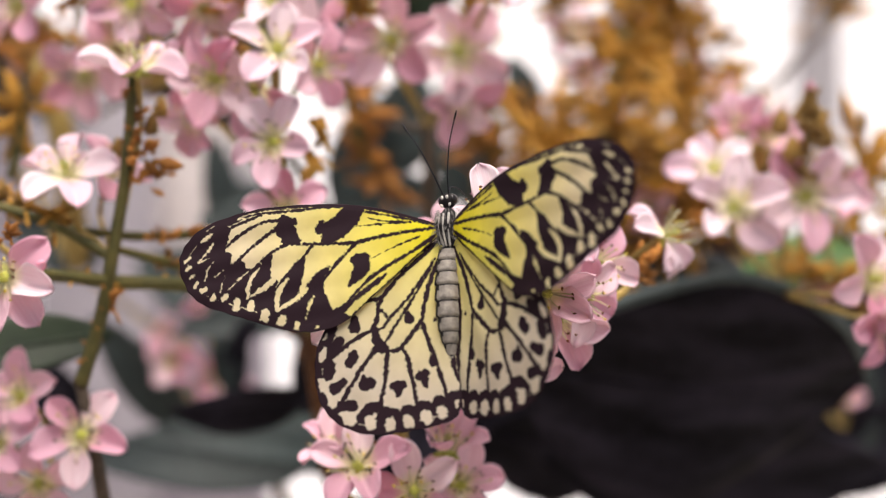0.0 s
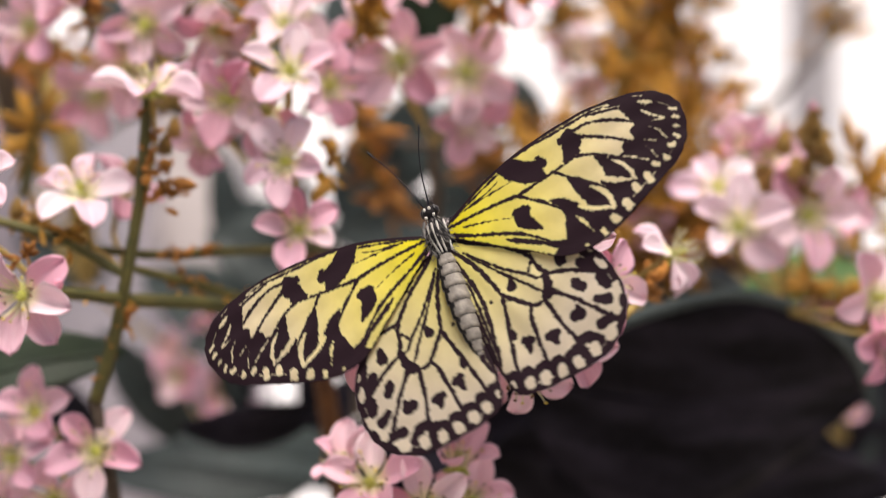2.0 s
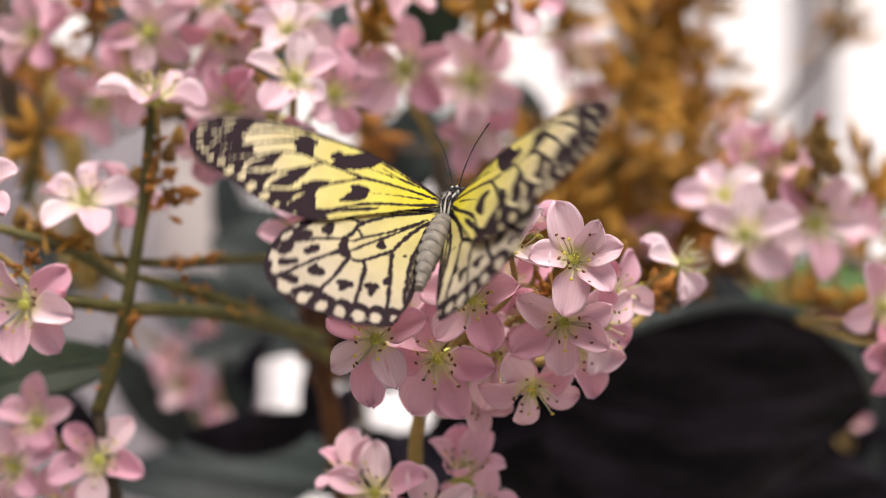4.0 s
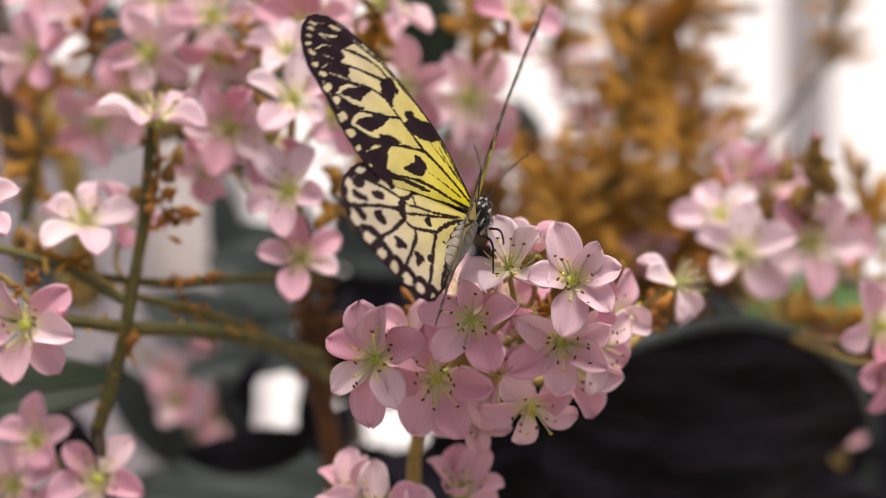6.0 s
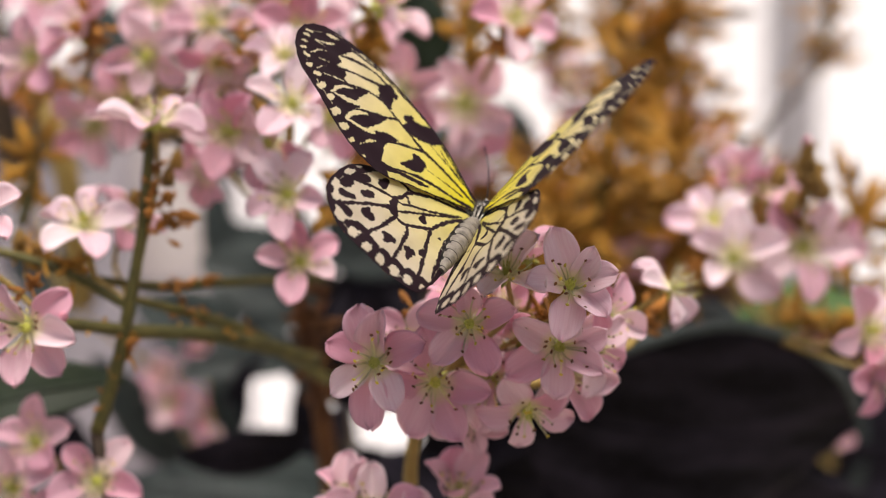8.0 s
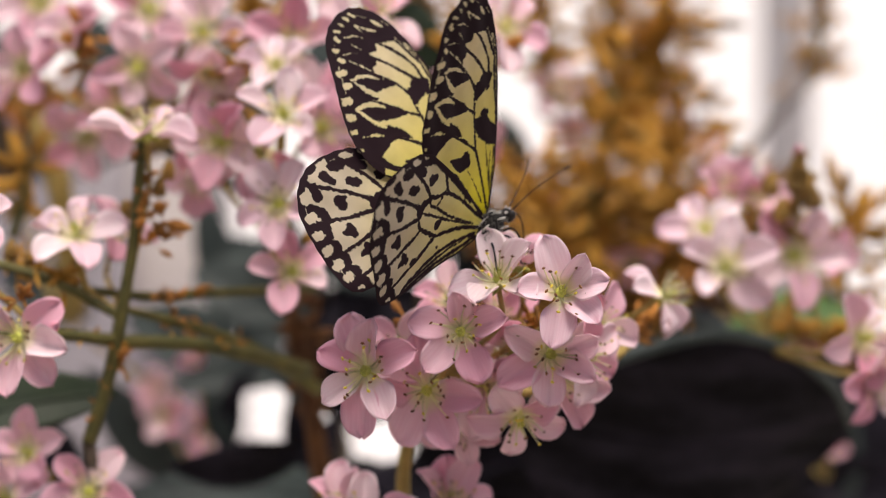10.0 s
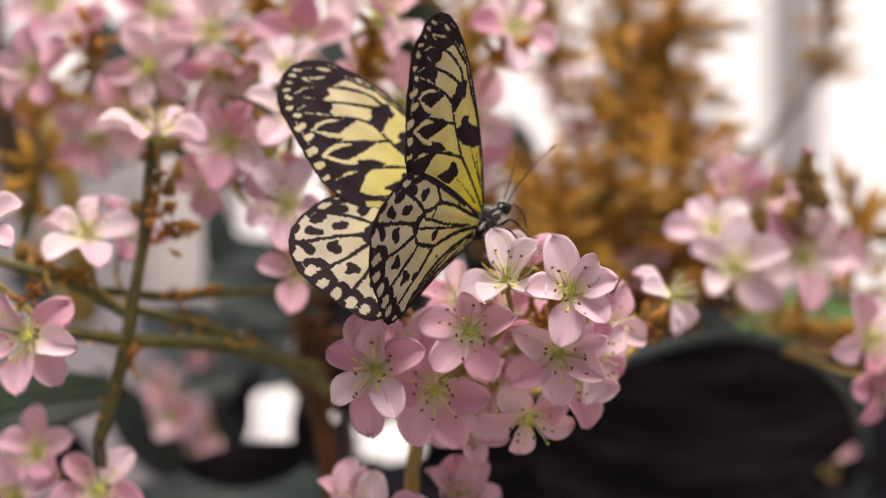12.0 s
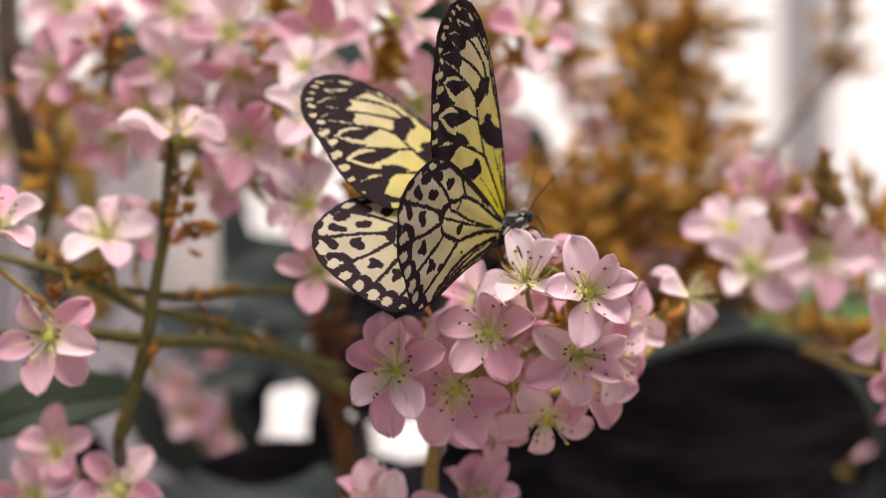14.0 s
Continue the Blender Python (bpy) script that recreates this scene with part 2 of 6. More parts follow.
def box(bm, lo, hi):
    x0, y0, z0 = lo
    x1, y1, z1 = hi
    v = [bm.verts.new(c) for c in ((x0, y0, z0), (x1, y0, z0), (x1, y1, z0), (x0, y1, z0), (x0, y0, z1), (x1, y0, z1), (x1, y1, z1), (x0, y1, z1))]
    for f in ((3, 2, 1, 0), (4, 5, 6, 7), (0, 1, 5, 4), (1, 2, 6, 5), (2, 3, 7, 6), (3, 0, 4, 7)):
        bm.faces.new([v[i] for i in f])


def facing(at, normal, spin=0.0, size=1.0):
    """A pose at a place with its z axis along normal."""
    q = Vector(normal).normalized().to_track_quat("Z", "Y")
    return Matrix.Translation(at) @ q.to_matrix().to_4x4() @ Matrix.Rotation(radians(spin), 4, "Z") @ Matrix.Scale(size, 4)


def sheet(width, length, thick, lift, rows, cols, outline, attributes=True):
    """A closed thin blade along +y. outline(v): half width; lift(u, v): height."""
    bm = bmesh.new()
    la, lc = bm.verts.layers.float.new("along"), bm.verts.layers.float.new("across")
    faces = []
    for side in (1, -1):
        g = []
        for i in range(rows + 1):
            v = i / rows
            row = []
            for j in range(cols + 1):
                u = 2 * j / cols - 1
                w = outline(v)
                x, y, z = lift(u, v)
                p = bm.verts.new((u * w * width / 2 + x, v * length + y, z + side * thick / 2))
                p[la], p[lc] = v, u * w
                row.append(p)
            g.append(row)
        faces.append(g)
    top, low = faces
    for i in range(rows):
        for j in range(cols):
            bm.faces.new((top[i][j], top[i][j + 1], top[i + 1][j + 1], top[i + 1][j]))
            bm.faces.new((low[i][j], low[i + 1][j], low[i + 1][j + 1], low[i][j + 1]))
    rim = [(i, 0) for i in range(rows)] + [(rows, j) for j in range(cols)] + [(i, cols) for i in range(rows, 0, -1)] + [(0, j) for j in range(cols, 0, -1)]
    for (i, j), (k, l) in zip(rim, rim[1:] + rim[:1]):
        bm.faces.new((top[i][j], top[k][l], low[k][l], low[i][j]))
    return bm


# ---- the greenhouse ----
def greenhouse():
    bm = bmesh.new()
    n = 40
    grid = [[bm.verts.new(((i / n - 0.5) * 60, (j / n - 0.5) * 60, 0.02 * noise.noise(Vector((i * 0.7, j * 0.7, 0))) - 0.02)) for i in range(n + 1)] for j in range(n + 1)]
    for j in range(n):
        for i in range(n):
            bm.faces.new((grid[j][i], grid[j][i + 1], grid[j + 1][i + 1], grid[j + 1][i]))
    # unseen floor, made pale so that it bounces light onto wings and blossoms
    tagged(put("ground", mesh_of(bm, FLOOR_BOUNCE)), "unseen floor of the greenhouse, pale beige gravel added to bounce light upward", "ground", kind="structure")
    # a row of grey posts and rails that carry the glazing behind the shrub
    wall = thing("wall_north", (0, 2.0, 0), "grey painted greenhouse frame before white daylight", "wall", kind="structure")
    for x in (-2.75, -1.75, -0.88, -0.27, 0.478, 1.36, 2.26, 3.1):
        bm = bmesh.new()
        w = 0.018 if x == -0.27 else 0.030
        box(bm, (x - w, -0.03, -0.03), (x + w, 0.03, 3.2))
        bmesh.ops.bevel(bm, geom=bm.edges[:], offset=0.004, segments=1, affect="EDGES")
        part("post", bm, FRAME, wall)
    for z in (0.0, 0.62, 3.16):
        bm = bmesh.new()
        box(bm, (-3.2, -0.022, z), (3.2, 0.022, z + 0.05))
        bmesh.ops.bevel(bm, geom=bm.edges[:], offset=0.004, segments=1, affect="EDGES")
        part("rail", bm, FRAME, wall)
    edges = (-3.2, -2.75, -1.75, -0.88, -0.27, 0.478, 1.36, 2.26, 3.1)
    for a, b in zip(edges, edges[1:]):
        for z0, z1 in ((0.05, 0.62), (0.67, 3.16)):
            bm = bmesh.new()
            box(bm, (a + 0.038, -0.002, z0), (b - 0.038, 0.002, z1))
            pane = part("pane", bm, GLASS, wall)
            pane.visible_shadow = False
    # the other sides and the roof are open frames of the same bars
    for name, x0, y0, x1, y1 in (("wall_west", -3.2, -4.0, -3.2, 1.97), ("wall_east", 3.2, -4.0, 3.2, 1.97), ("wall_south", -3.2, -4.0, 3.2, -4.0)):
        side_wall = thing(name, (x0, y0, 0), "grey painted greenhouse frame", "wall", kind="structure")
        d = Vector((x1 - x0, y1 - y0, 0))
        for k in range(7):
            c = d * k / 6
            bm = bmesh.new()
            box(bm, (c.x - 0.03, c.y - 0.03, -0.03), (c.x + 0.03, c.y + 0.03, 3.2))
            part("post", bm, FRAME, side_wall)
        for z in (0.62, 3.16):
            bm = bmesh.new()
            box(bm, (-0.02, -0.02, z), (d.x + 0.02, d.y + 0.02, z + 0.05))
            part("rail", bm, FRAME, side_wall)
    bm = bmesh.new()
    for k in range(7):
        y = -4 + k
        box(bm, (-3.2, y - 0.02, 3.22), (3.2, y + 0.02, 3.28))
    tagged(put("ceiling", mesh_of(bm, FRAME, smooth=False)), "grey roof bars of the greenhouse", "ceiling", kind="structure")
    bm = bmesh.new()
    box(bm, (-3.17, -0.05, -0.03), (-0.55, -0.032, 1.50))
    bmesh.ops.bevel(bm, geom=bm.edges[:], offset=0.004, segments=1, affect="EDGES")
    part("kick_panel", bm, PANEL, wall, "pale lavender grey kick panel")
    for x0, x1, z1, mat, label in ((-0.545, -0.385, 1.42, FROSTED, "pale grey kick panel"), (-0.38, -0.235, 1.13, PANEL, "lavender grey kick panel")):
        bm = bmesh.new()
        box(bm, (x0, -0.05, -0.03), (x1, -0.032, z1))
        bmesh.ops.bevel(bm, geom=bm.edges[:], offset=0.004, segments=1, affect="EDGES")
        part("kick_panel", bm, mat, wall, label)
    bm = bmesh.new()
    box(bm, (-0.39, -0.028, 0.68), (-0.29, -0.012, 1.60))
    bmesh.ops.bevel(bm, geom=bm.edges[:], offset=0.004, segments=1, affect="EDGES")
    part("blind_panel", bm, WHITEWASH, wall, "whitewashed panel behind the glazing bars")
    bm = bmesh.new()
    box(bm, (-14, 0, -0.5), (14, 0.05, 9))
    ob = put("backdrop", mesh_of(bm, HAZE, smooth=False), m=pose(0, 7, 0))
    tagged(ob, "bright white hazy daylight outside the glazing", "backdrop", kind="structure")


greenhouse()


# ---- flowers ----
def petal_mesh(length, width, cup, curl, seed, mat):
    """An oval petal on a short claw: cupped, softly ruffled, its margin slightly uneven."""
    rng = random.Random(seed)
    f1, f2, f3 = rng.uniform(0.6, 1.4), rng.uniform(0, 6), rng.uniform(-0.10, 0.10)
    deep, top = rng.uniform(0.0, 0.09), rng.uniform(0.52, 0.64)

    def outline(v):
        if v > top:
            return max(0.05, (1 - ((v - top) / (1 - top)) ** 2.2) ** 0.5)
        return 0.15 + 0.85 * math.sin(math.pi / 2 * v / top) ** 1.25

    def lift(u, v):
        side = outline(v) * u
        z = cup * (side * side) * width * (0.5 + 0.5 * v) + curl * v * v * length - 0.03 * length * math.exp(-(u / 0.16) ** 2) * math.sin(math.pi * v)
        z += 0.042 * length * math.sin(4.2 * f1 * u + f2) * v * v + 0.026 * length * math.sin(9 * u + 3 * f2 + 5 * v) * v * v
        notch = -deep * length * math.exp(-(u / 0.3) ** 2) * max(0.0, (v - 0.7) / 0.3) ** 2
        edge = 0.026 * length * math.sin(11 * u + f2) * v ** 4 + 0.010 * length * math.sin(23 * u + 2 * f2) * v ** 6
        return f3 * length * v * v + 0.02 * width * math.sin(9 * v + f2) * u, notch + edge, z

    return mesh_of(sheet(width, length, 0.00018, lift, 15, 10, outline), mat)


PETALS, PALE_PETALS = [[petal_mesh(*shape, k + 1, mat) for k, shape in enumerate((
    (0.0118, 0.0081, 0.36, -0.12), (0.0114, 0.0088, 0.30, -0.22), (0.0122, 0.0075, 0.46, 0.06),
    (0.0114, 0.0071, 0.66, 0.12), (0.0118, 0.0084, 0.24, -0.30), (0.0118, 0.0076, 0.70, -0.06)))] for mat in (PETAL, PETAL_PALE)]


def stamen_mesh(seed, yellow=False):
    """One cream filament with its anther, leaning out along +x."""
    rng = random.Random(seed)
    bm = bmesh.new()
    lean, ln = 0.45 + 0.11 * seed, 0.0044 + 0.0005 * seed
    d = Vector((math.sin(lean), 0, math.cos(lean)))
    base = Vector((0.0009, 0, 0))
    bend = Vector((0, 0, 1)) * ln * rng.uniform(0.05, 0.3)
    tip = base + d * ln + bend + Vector((0, rng.uniform(-0.0008, 0.0008), 0))
    tube(bm, (base, base + d * ln * 0.5 - bend * 0.2, tip), 0.00021, 0.00015, 5, 3)
    lump(bm, tip, (rng.uniform(-1, 1), rng.uniform(-1, 1), rng.uniform(-0.4, 0.4)), 0.0011, 0.00032, 4, 6, mat=1)
    return mesh_of(bm, FILAMENT, POLLEN if yellow else ANTHER)


STAMENS = [stamen_mesh(k) for k in range(6)]
YELLOW_STAMENS = [stamen_mesh(k, True) for k in range(6)]


def heart_mesh():
    bm = bmesh.new()
    lump(bm, (0, 0, -0.0006), (0, 0, 1), 0.0042, 0.0017, 8, 12)
    for k in range(5):
        a = k * math.tau / 5
        tube(bm, ((math.cos(a) * 0.0004, math.sin(a) * 0.0004, 0.001), (math.cos(a) * 0.0008, math.sin(a) * 0.0008, 0.0028), (math.cos(a) * 0.0006, math.sin(a) * 0.0006, 0.0042)), 0.0002, 0.00016, 5, 2)
    for k in range(5):
        a = (k + 0.5) * math.tau / 5
        d = Vector((math.cos(a), math.sin(a), -0.25))
        lump(bm, d * 0.0021 + Vector((0, 0, -0.0008)), d, 0.0034, 0.0008, 5, 6, 1.3)
    return mesh_of(bm, HEART)


HEART_MESH = heart_mesh()
seeds = random.Random(11)


def flower(parent, at, normal, size=1.0, spin=0.0, opening=22.0, petals=5, pale=False):
    """One bloom: a green heart that carries its petals and stamens. petals: how many, or the turn, rise and size of each."""
    base = parent.matrix_basis.translation
    f = put("flower", HEART_MESH, parent, facing(Vector(at) - base, normal, spin, size))
    if isinstance(petals, int):
        petals = [(k * 360 / petals + seeds.uniform(-7, 7), opening + seeds.uniform(-15, 13), seeds.uniform(0.92, 1.08)) for k in range(petals)]
    for k, (turn, rise, grow) in enumerate(petals):
        m = Matrix.Rotation(radians(turn), 4, "Z") @ Matrix.Translation((0, 0.0011, 0.0002 * (k % 3))) @ Matrix.Rotation(radians(rise), 4, "X") @ Matrix.Rotation(seeds.uniform(-0.4, 0.4), 4, "Y")
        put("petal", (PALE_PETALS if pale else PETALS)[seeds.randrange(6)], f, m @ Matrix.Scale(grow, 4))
    for k in range(17):
        put("stamen", (YELLOW_STAMENS if seeds.random() < 0.3 else STAMENS)[seeds.randrange(6)], f, Matrix.Rotation(k * math.tau / 17 + seeds.uniform(-0.2, 0.2), 4, "Z"))
    return f


def bud(parent, at, axis, length, mat, name="bud", label=""):
    base = parent.matrix_basis.translation
    bm = bmesh.new()
    lump(bm, (0, 0, 0), axis, length, length * 0.30, 10, 12, 1.25)
    a = Vector(axis).normalized()
    for k in range(5):
        o = (a.orthogonal().normalized())
        o.rotate(Matrix.Rotation(k * math.tau / 5, 3, a))
        lump(bm, -a * length * 0.30 + o * length * 0.24, a + o * 0.5, length * 0.5, length * 0.12, 4, 6, 1.3, mat=1)
    put(name, mesh_of(bm, mat, BUD_BROWN), parent, Matrix.Translation(Vector(at) - base), label)


def stalk(parent, name, points, r0, r1, mat, label="", wobble=0.12):
    base = parent.matrix_basis.translation
    bm = bmesh.new()
    tube(bm, [Vector(p) - base for p in points], r0, r1, 9, 7, wobble)
    return part(name, bm, mat, parent, label)


def bracts(parent, points, mat, count, spread, size, seed, name="bract_tuft"):
    """Small dry scales and buds scattered about a stalk."""
    base = parent.matrix_basis.translation
    rng = random.Random(seed)
    run = spline([Vector(p) - base for p in points], 6)
    bm = bmesh.new()
    for _ in range(count):
        c = Vector(run[rng.randrange(len(run))])
        d = Vector((rng.gauss(0, 1), rng.gauss(0, 1), rng.gauss(0.3, 0.9))).normalized()
        o = c + d * spread * rng.random() ** 0.6
        s = size * rng.uniform(0.5, 1.4)
        tube(bm, (c, (c + o) / 2 + Vector((0, 0, 0.1 * spread)), o), 0.0006, 0.0004, 4, 2)
        lump(bm, o, d, s, s * rng.uniform(0.11, 0.24) * min(1, 0.0085 / size), 6 if size > 0.009 else 5, 7 if size > 0.009 else 6, 1.3)
    ob = put(name, mesh_of(bm, mat), parent)
    ob["kind"] = "stuff"
    return ob


def spray(label, base, blooms, stalks=(), group="flower sprays"):
    """A spray of blooms on its stalks. blooms: place, facing, size, spin, opening."""
    ob = thing("flower_spray", base, label, "flowers", group)
    hub = Vector(base)
    for at, n, size, spin, opening, *petals in blooms:
        flower(ob, at, n, size, spin, opening, *petals)
        back = Vector(at) - Vector(n).normalized() * 0.002 * size
        mid = back - Vector(n).normalized() * 0.009 + Vector((0, 0.004, -0.004))
        stalk(ob, "pedicel", (hub, (mid + hub) / 2 + Vector((0, 0.002, 0)), mid, back), 0.0009, 0.0007, STEM_TAN)
    for name, pts, r0, r1, mat in stalks:
        stalk(ob, name, pts, r0, r1, mat)
    return ob


ball = spray("rounded cluster of pale pink five-petalled blossoms on a tan stalk", (0.0024, 0.0360, 1.1615), [
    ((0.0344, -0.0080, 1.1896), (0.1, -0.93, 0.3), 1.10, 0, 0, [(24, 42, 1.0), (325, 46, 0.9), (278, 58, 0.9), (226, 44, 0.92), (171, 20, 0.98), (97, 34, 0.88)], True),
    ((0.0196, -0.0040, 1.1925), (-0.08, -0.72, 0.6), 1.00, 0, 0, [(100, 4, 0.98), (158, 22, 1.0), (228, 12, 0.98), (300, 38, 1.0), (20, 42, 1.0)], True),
    ((-0.0122, -0.0020, 1.1706), (-0.12, -0.97, 0.05), 1.13, 0, 0, [(12, 22, 1.0), (350, 32, 0.98), (58, 20, 0.85), (128, 14, 0.92), (176, 18, 1.08), (212, 30, 0.95), (296, 26, 1.0)]),
    ((0.0025, 0.0060, 1.1653), (0.05, -0.95, -0.1), 1.10, 0, 0, [(12, 16, 1.1), (76, 26, 0.9), (146, 14, 1.05), (205, 18, 1.1), (263, 22, 1.0)]),
    ((0.0107, -0.0030, 1.1801), (-0.1, -0.92, 0.08), 1.03, 0, 0, [(72, 26, 0.98), (8, 34, 0.9), (284, 28, 1.0), (200, 22, 1.02), (142, 24, 1.0)]),
    ((0.0325, 0.0000, 1.1745), (0.12, -0.93, -0.02), 1.08, 0, 0, [(62, 20, 1.0), (118, 16, 1.02), (168, 26, 0.92), (238, 42, 0.98), (292, 36, 0.9), (350, 30, 0.9)]),
    ((0.0254, 0.0100, 1.1582), (0.08, -0.82, -0.48), 0.98, 0, 0, [(86, 8, 1.05), (166, 18, 0.85), (258, 10, 0.95), (318, 22, 1.0), (28, 18, 1.0)]),
    ((0.0358, 0.0140, 1.1678), (0.12, -0.9, -0.28), 1.00, 0, 0, [(205, 14, 1.1), (150, 16, 1.0), (262, 18, 1.0), (330, 20, 0.9), (70, 20, 0.9)]),
    ((0.0416, 0.0120, 1.1733), (0.62, -0.72, -0.12), 0.95, 0, 0, [(20, 26, 0.95), (95, 26, 0.9), (170, 22, 1.0), (238, 16, 0.95), (305, 20, 0.95)]),
    ((0.0454, 0.0220, 1.1805), (0.45, -0.8, 0.05), 0.98, 0, 0, [(320, 14, 1.0), (250, 10, 1.0), (30, 20, 0.9), (110, 20, 0.9), (180, 16, 0.9)]),
    ((0.0089, 0.0300, 1.1862), (-0.35, -0.65, 0.6), 0.85, 10, 24),
    ((0.0255, 0.0120, 1.1960), (-0.05, -0.55, 0.8), 0.85, 25, 36),
    ((0.0169, 0.0200, 1.1642), (-0.02, -0.95, -0.15), 1.00, 20, 20),
    ((-0.0040, 0.0220, 1.1735), (-0.2, -0.92, 0.15), 0.95, 50, 22),
    ((0.0242, 0.0220, 1.1734), (0.02, -0.97, 0.05), 0.95, 35, 22),
    ((0.0201, 0.0280, 1.1826), (-0.05, -0.92, 0.15), 0.9, 15, 22),
    ((0.0116, 0.0240, 1.1563), (-0.02, -0.85, -0.4), 0.9, 40, 22),
], [("stalk", ((0.0024, 0.0360, 1.1615), (-0.0029, 0.0520, 1.1464), (-0.0041, 0.0616, 1.1281), (-0.0024, 0.1000, 1.0806)), 0.0016, 0.0022, STEM_TAN)])
bud(ball, (0.0232, -0.0020, 1.1809), (-0.85, -0.3, 0.15), 0.0068, BUD, label="closed deep pink bud")
bud(ball, (0.0497, 0.0360, 1.1917), (0.2, -0.5, 0.9), 0.0055, OCHRE, label="closed orange green bud")
bud(ball, (0.0436, 0.0232, 1.1828), (0.6, -0.5, 0.5), 0.0050, BUD)
bracts(ball, ((0.0294, 0.0160, 1.1787), (0.0306, 0.0120, 1.1817)), RUST, 14, 0.006, 0.004, 3)
bracts(ball, ((-0.0036, 0.0360, 1.1823), (-0.0048, 0.0360, 1.1734)), RUST, 8, 0.005, 0.006, 4)
bracts(ball, ((0.0563, 0.0520, 1.1740), (0.0650, 0.0600, 1.1814)), RUST, 22, 0.007, 0.005, 5)

side = spray("pale pink blossom with long yellow stamens hanging side-on", (0.0578, 0.0456, 1.1759), [
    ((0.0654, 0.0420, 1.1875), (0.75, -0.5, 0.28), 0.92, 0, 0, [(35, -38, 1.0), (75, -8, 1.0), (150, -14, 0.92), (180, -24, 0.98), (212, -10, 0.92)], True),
], [("stalk", ((0.0578, 0.0456, 1.1759), (0.0500, 0.0360, 1.1704), (0.0321, 0.0360, 1.1629), (0.0024, 0.0360, 1.1615)), 0.0011, 0.0014, STEM_TAN)])

near_left = spray("wide open pale pink blossoms on an olive stem", (-0.0988, 0.0360, 1.1786), [
    ((-0.1008, 0.0200, 1.1777), (-0.1, -0.97, 0.06), 1.12, 0, 0, [(31, 16, 0.86), (310, 14, 0.95), (257, 18, 1.0), (221, 10, 1.04), (173, 12, 1.04), (109, 16, 0.95)]),
    ((-0.1128, 0.0140, 1.2057), (0.25, -0.75, 0.5), 0.98, 0, 14),
], [("stalk", ((-0.0988, 0.0360, 1.1786), (-0.0941, 0.0424, 1.1775), (-0.0821, 0.0520, 1.1756)), 0.0011, 0.0014, STEM)])
bud(near_left, (-0.0920, 0.0200, 1.1807), (0.5, -0.7, 0.3), 0.0055, BUD, label="closed deep pink bud")
bracts(near_left, ((-0.1035, 0.0232, 1.1857), (-0.0998, 0.0264, 1.1885)), RUST, 10, 0.005, 0.004, 6)

left = spray("pink blossoms seen edge-on above rust-scaled olive stems", (-0.0808, 0.0552, 1.1816), [
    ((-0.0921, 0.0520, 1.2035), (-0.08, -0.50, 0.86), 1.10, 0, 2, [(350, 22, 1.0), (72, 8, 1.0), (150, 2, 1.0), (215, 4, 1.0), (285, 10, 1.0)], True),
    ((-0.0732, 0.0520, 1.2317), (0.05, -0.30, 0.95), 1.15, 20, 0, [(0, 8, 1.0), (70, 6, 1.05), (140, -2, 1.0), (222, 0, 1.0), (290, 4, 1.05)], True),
    ((-0.0852, 0.0712, 1.2046), (0.35, -0.55, 0.70), 0.9, 20, 22),
], [("stem", ((-0.0901, 0.0584, 1.1472), (-0.0844, 0.0568, 1.1652), (-0.0808, 0.0552, 1.1816), (-0.0772, 0.0552, 1.2032), (-0.0749, 0.0552, 1.2295)), 0.0021, 0.0014, STEM),
    ("stem", ((-0.1434, 0.0680, 1.2017), (-0.1228, 0.0616, 1.1978), (-0.1003, 0.0584, 1.1916), (-0.0808, 0.0552, 1.1816)), 0.0011, 0.0014, STEM),
    ("stem", ((-0.1451, 0.0520, 1.1779), (-0.1205, 0.0520, 1.1771), (-0.0959, 0.0520, 1.1768), (-0.0813, 0.0584, 1.1748), (-0.0586, 0.0760, 1.1725), (-0.0336, 0.1160, 1.1629)), 0.0013, 0.0024, STEM),
    ("stem", ((-0.0958, 0.0680, 1.1891), (-0.0772, 0.0712, 1.1869), (-0.0595, 0.0840, 1.1874), (-0.0319, 0.1160, 1.1880)), 0.0012, 0.0015, STEM),
    ("stem", ((-0.0815, 0.0600, 1.1838), (-0.0683, 0.0760, 1.1792), (-0.0512, 0.1000, 1.1715), (-0.0310, 0.1320, 1.1556)), 0.0010, 0.0022, STEM)])
bracts(left, ((-0.0764, 0.0552, 1.2032), (-0.0749, 0.0552, 1.2265)), RUST, 22, 0.006, 0.005, 7)
bracts(left, ((-0.1134, 0.0616, 1.1955), (-0.0971, 0.0584, 1.1924)), OCHRE, 26, 0.009, 0.006, 8)
bracts(left, ((-0.0810, 0.0568, 1.1676), (-0.0818, 0.0552, 1.1754)), RUST, 9, 0.004, 0.005, 9)
bracts(left, ((-0.0705, 0.0568, 1.2110), (-0.0681, 0.0568, 1.1986)), RUST, 14, 0.006, 0.006, 10)
for at in ((-0.1119, 0.0616, 1.2002), (-0.1064, 0.0616, 1.1978), (-0.0815, 0.0680, 1.2113), (-0.0711, 0.0616, 1.2174), (-0.0696, 0.0680, 1.2224)):
    bud(left, at, (0.1, -0.3, 0.9), 0.0062, BUD_BROWN)

